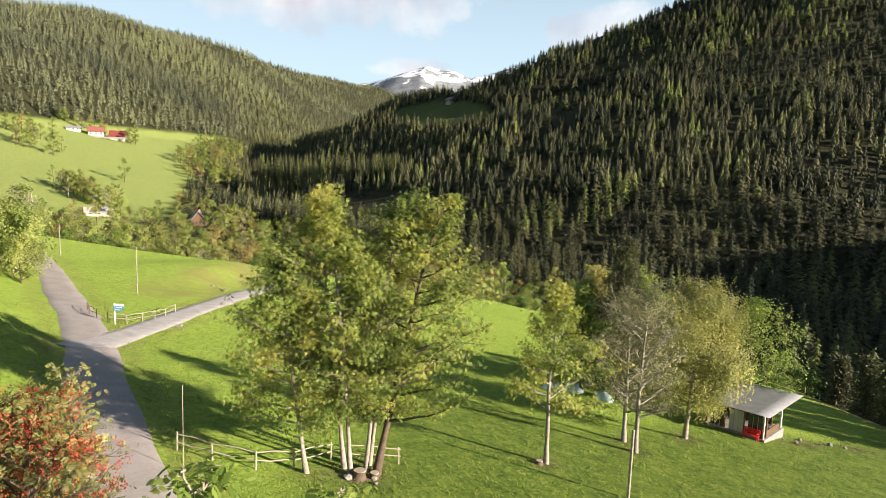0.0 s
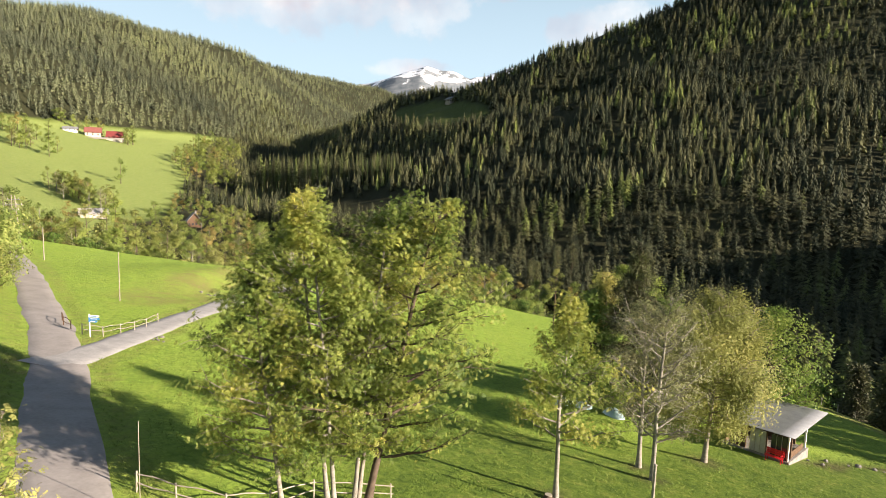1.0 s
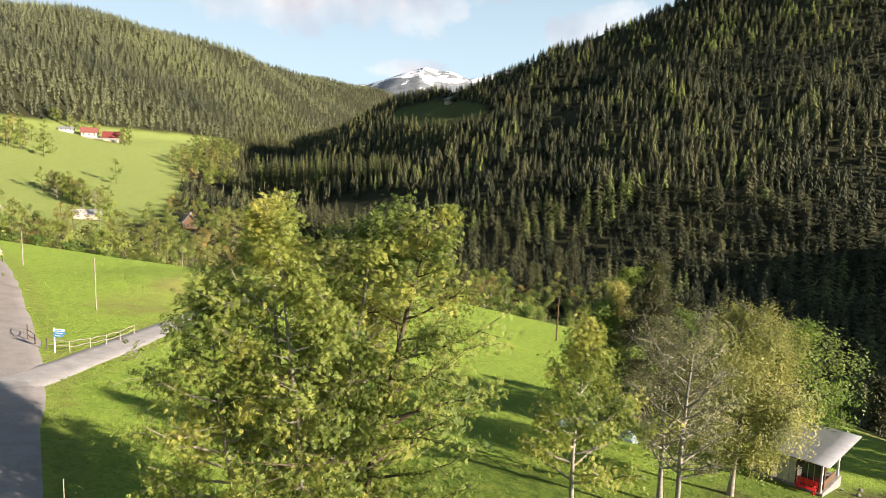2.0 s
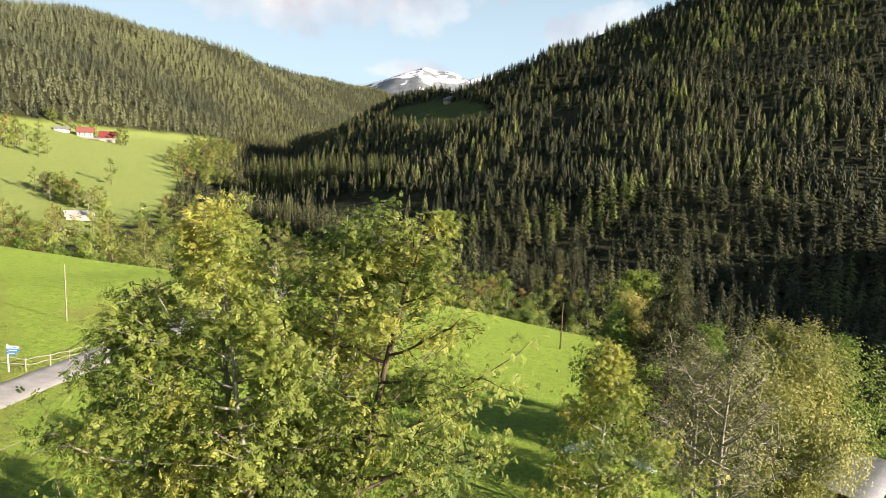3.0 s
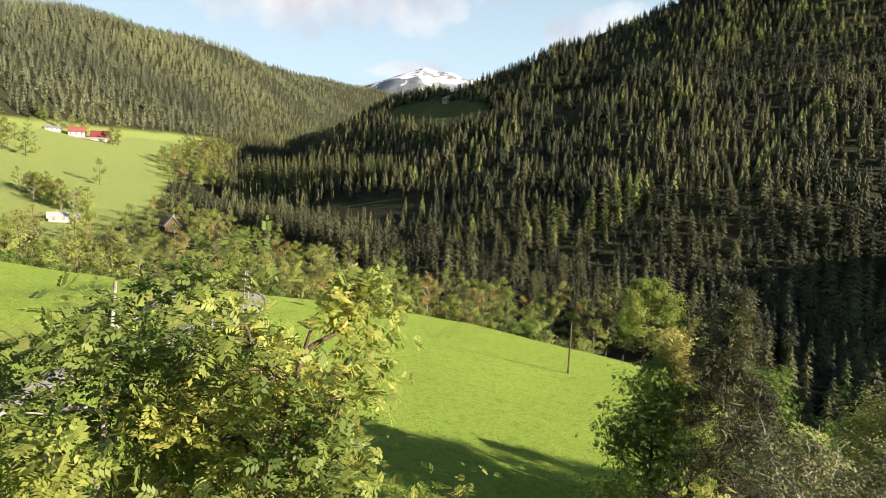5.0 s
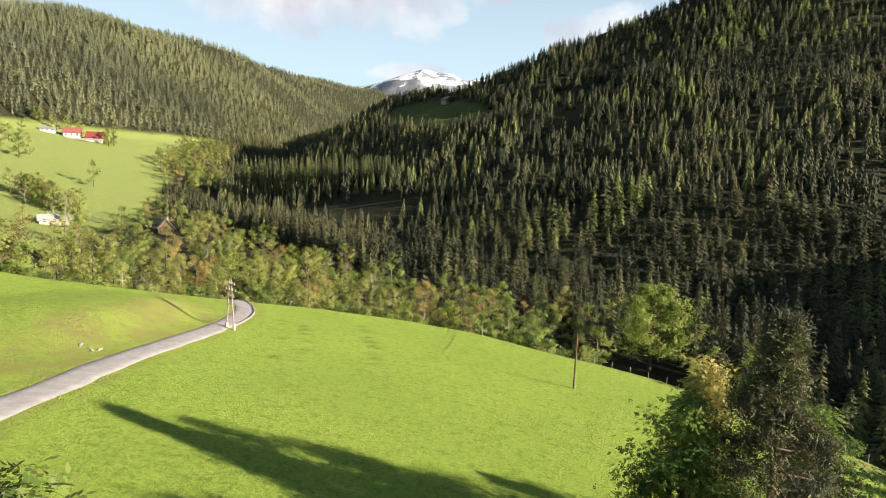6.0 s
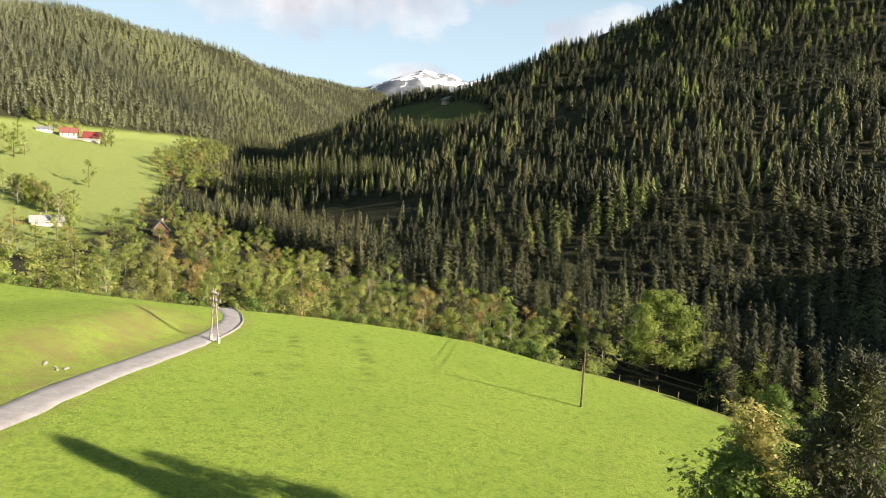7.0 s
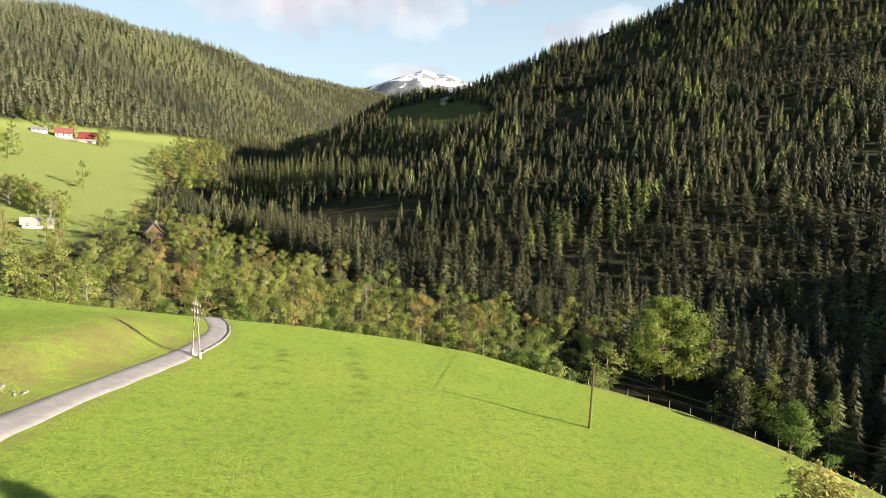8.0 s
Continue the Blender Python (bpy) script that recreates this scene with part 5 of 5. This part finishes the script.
def build_rowans():
    for x, y, h, seed, n in ((-11.2, 14.6, 7.4, 501, 2600), (-11.9, 15.9, 5.6, 502, 2200), (-13.2, 13.0, 7.6, 503, 2200)):
        rng = np.random.default_rng(seed)
        wood, leafy = grow(rng, h, [(0.1, 1.3), (0.45, 2.2), (0.8, 1.8), (1.0, 0.7)], 0.15, 0.09, 30, twigs=9, rise=0.9, wander=0.5)
        pts = leaves_at(rng, leafy, n, 0.24)
        crown = Shape()
        scatter(crown, rng, sprig(9, 0.2, 0.02), pts, 0.45 + 0.9 * (patches(pts, 0.8, seed) - 0.5) + rng.normal(0, 0.12, n), (0.6, 1.05), 0.6)
        tree = place_tree("rowan_tree", (wood.mesh("trunk", M_BARK_DARK, True), crown.mesh("crown", M_ROWAN_LEAF)), x, y, "rowan laden with red berry bunches beside the lane", "rowans")
        fruit = Shape()
        heads = leaves_at(rng, leafy, 260, 0.2, 0.08)
        pts = np.repeat(heads, 6, 0) + rng.normal(0, 0.10, (len(heads) * 6, 3))
        scatter(fruit, rng, berry_cluster(), pts, np.repeat(rng.uniform(0, 1, len(heads)), 6), (0.8, 1.4), 0.3)
        ob = new("fruit", fruit.mesh("fruit", M_BERRY))
        ob.parent = tree
        tagged(ob, "bunches of orange-red berries")
    me = tree_meshes(511, 9.4, [(0.2, 0.9), (0.6, 1.6), (0.85, 1.4), (1.0, 0.6)], 0.3, 0.07, 16, 420, sprig(9, 0.26, 0.034), 0.2, M_BARK, M_GREEN_LEAF, (0.7, 0.5), rise=0.9, twigs=4)
    place_tree("robinia_tree", me, -3.6, 9.6, "young robinia with fresh feathered leaves beside the lane")
    place_tree("robinia_tree", me, -2.0, 10.6, "young robinia with fresh feathered leaves beside the lane", turn=130, scale=0.92)
    me = tree_meshes(512, 6.4, [(0.2, 0.9), (0.6, 1.4), (1.0, 0.5)], 0.2, 0.05, 18, 700, sprig(7, 0.2, 0.03), 0.25, M_BARK, M_BIRCH_LEAF, (0.35, 0.4), rise=0.9)
    place_tree("elder_bush", me, -15.2, 21.3, "feathery yellow-green elder beside the lane", category="bush")


build_rowans()


def build_bushes():
    kinds = [tree_meshes(600 + k, 7.5, [(0.0, 2.0), (0.35, 3.0), (0.7, 2.6), (1.0, 0.8)], 0.06, 0.1, 20, 1900, sprig(3, 0.42, 0.11), 0.5, M_BARK_DARK, M_MIXED_LEAF, (0.5, 0.35), rise=0.8) for k in range(3)]
    for k, (x, y, s) in enumerate(((-54.2, 63.6, 0.75), (-57.5, 66.5, 1.1), (-61.5, 72.0, 1.15), (-64.5, 74.0, 1.2), (-70, 79.5, 1.1), (-60, 64, 1.1))):
        place_tree("hazel_bush", kinds[k % 3], x, y, "dense olive hazel bush on the bank above the lane", "lane bushes", 70 * k, s, category="bush")
    # low scrub along the brow
    rng = np.random.default_rng(71)
    small = [tree_meshes(620 + k, 2.4, [(0.0, 0.8), (0.5, 1.2), (1.0, 0.4)], 0.05, 0.04, 10, 200, sprig(3, 0.4, 0.11), 0.3, M_BARK_DARK, M_MIXED_LEAF if k else M_GREEN_LEAF, (0.45, 0.4), rise=0.9, twigs=2, coarse=True) for k in range(3)]
    p = resample(BROW, 2.2)
    p = p[(p[:, 0] > -150) & (p[:, 0] < 46) & (p[:, 1] > 75)]
    for x, y in p:
        if rng.uniform() < (0.8 if x < 10 else 0.22):
            a, b = x + rng.normal(0.8, 1.0), y + rng.uniform(2.2, 7.5)
            place_tree("scrub_bush", small[int(rng.integers(0, 3))], a, b, "low scrubby bush along the field edge", "field edge scrub", rng.uniform(0, 360), rng.uniform(0.6, 1.5), category="bush")
    # single trees at the edge
    me = tree_meshes(650, 7.5, [(0.1, 1.6), (0.4, 2.3), (0.75, 1.8), (1.0, 0.5)], 0.16, 0.12, 18, 1500, sprig(3, 0.42, 0.11), 0.4, M_BARK, M_GREEN_LEAF, (0.5, 0.3))
    place_tree("lime_tree", me, 38.0, 122.0, "small green tree at the field edge")
    # those below y 90 are added, nearly all out of view, to shade the field
    for k, (x, y, h) in enumerate(((12, 206, 17), (20, 224, 20), (10, 214, 16), (26, 232, 19), (-9, 174, 17), (-12, 180, 15), (52, 176, 18), (60, 178, 17), (43, 151, 14), (51, 151, 15), (66, 168, 14), (58, 160, 16), (52.5, 58, 13), (51.5, 63, 12), (50.5, 68, 11), (50, 73, 11), (49.5, 78, 9), (49.5, 83, 9), (49, 88, 8), (53.5, 54, 14), (56, 70, 13), (55, 80, 11), (56, 60, 15), (58, 56, 15), (55, 65, 14), (61, 53, 17), (62, 60, 17), (61, 67, 16), (64, 56, 18), (57, 75, 12))):
        r2 = np.random.default_rng(660 + k)
        wood, leafy = grow(r2, h, [(0.03, h * 0.21), (0.4, h * 0.14), (0.8, h * 0.06), (1.0, 0.15)], 0.05, 0.2, 44, rise=-0.3, twigs=2, top=0.99)
        pts = leaves_at(r2, leafy, 1300, 0.28, -0.1)
        crown = Shape()
        scatter(crown, r2, sprig(3, 0.75, 0.12, 0.7), pts, r2.uniform(0.35, 0.7) + r2.normal(0, 0.12, len(pts)), (0.7, 1.2), 0.35)
        place_tree("spruce_tree", (wood.mesh("trunk", M_BARK_DARK, True), crown.mesh("crown", M_NEEDLES)), x, y, "free-standing dark green spruce at the wood edge", "edge spruces")


build_bushes()


def build_grass():
    """Thin tufts of longer grass over the near meadow, thickest along the verges."""
    rng = np.random.default_rng(91)
    n = 52000
    x, y = rng.uniform(-48, 46, n), 18 + 62 * rng.uniform(0, 1, n) ** 1.5
    d1, _ = to_line(x, y, LANE)
    d2, _ = to_line(x, y, TRACK)
    d3, s3 = to_line(x, y, BROW)
    ok = (d1 > 2.3) & (d2 > 1.8) & (d3 * s3 < -1)
    verge = np.maximum(np.exp(-((d1 - 2.6) / 0.6) ** 2), np.exp(-((d2 - 2.1) / 0.5) ** 2))
    ok &= rng.uniform(0, 1, n) < (0.15 + 1.1 * (fractal(x / 2.2, y / 2.2, 17) - 0.25)) * (1 - smooth(y, 45, 80)) + verge
    x, y = x[ok], y[ok]
    v, f = [], []
    for k in range(3):
        a = k * 2.1 + 0.4
        c, s = math.cos(a), math.sin(a)
        b = len(v)
        v += [(-s * 0.012, c * 0.012, -0.02), (s * 0.012, -c * 0.012, -0.02), (c * 0.06 + s * 0.010, s * 0.06 - c * 0.010, 0.09), (c * 0.12, s * 0.12, 0.13)]
        f.append((b, b + 1, b + 2, b + 3))
    sh = Shape()
    pts = np.stack([x, y, land(x, y)], 1)
    t = 0.5 + 0.5 * (fractal(x / 6, y / 6, 19) - 0.5) + rng.normal(0, 0.15, len(x))
    scatter_up(sh, rng, (np.array(v), np.array(f)), pts, t, (0.6, 1.5))
    tagged(new("grass", sh.mesh("grass", M_GRASS)), "tufts of green meadow grass", "grass", kind="stuff")


def scatter_up(shape, rng, proto, places, tints, size):
    pv, pf = proto
    n, k = len(places), len(pv)
    a, s = rng.uniform(0, 2 * math.pi, n), rng.uniform(size[0], size[1], n)
    c, sn = np.cos(a) * s, np.sin(a) * s
    v = np.empty((n, k, 3))
    v[:, :, 0] = pv[None, :, 0] * c[:, None] - pv[None, :, 1] * sn[:, None] + places[:, :1]
    v[:, :, 1] = pv[None, :, 0] * sn[:, None] + pv[None, :, 1] * c[:, None] + places[:, 1:2]
    v[:, :, 2] = pv[None, :, 2] * s[:, None] + places[:, 2:]
    f = (pf[None] + (np.arange(n) * k)[:, None, None]).reshape(-1, 4)
    shape.add(v.reshape(-1, 3), f, np.repeat(np.clip(tints, 0, 1), k))


build_grass()
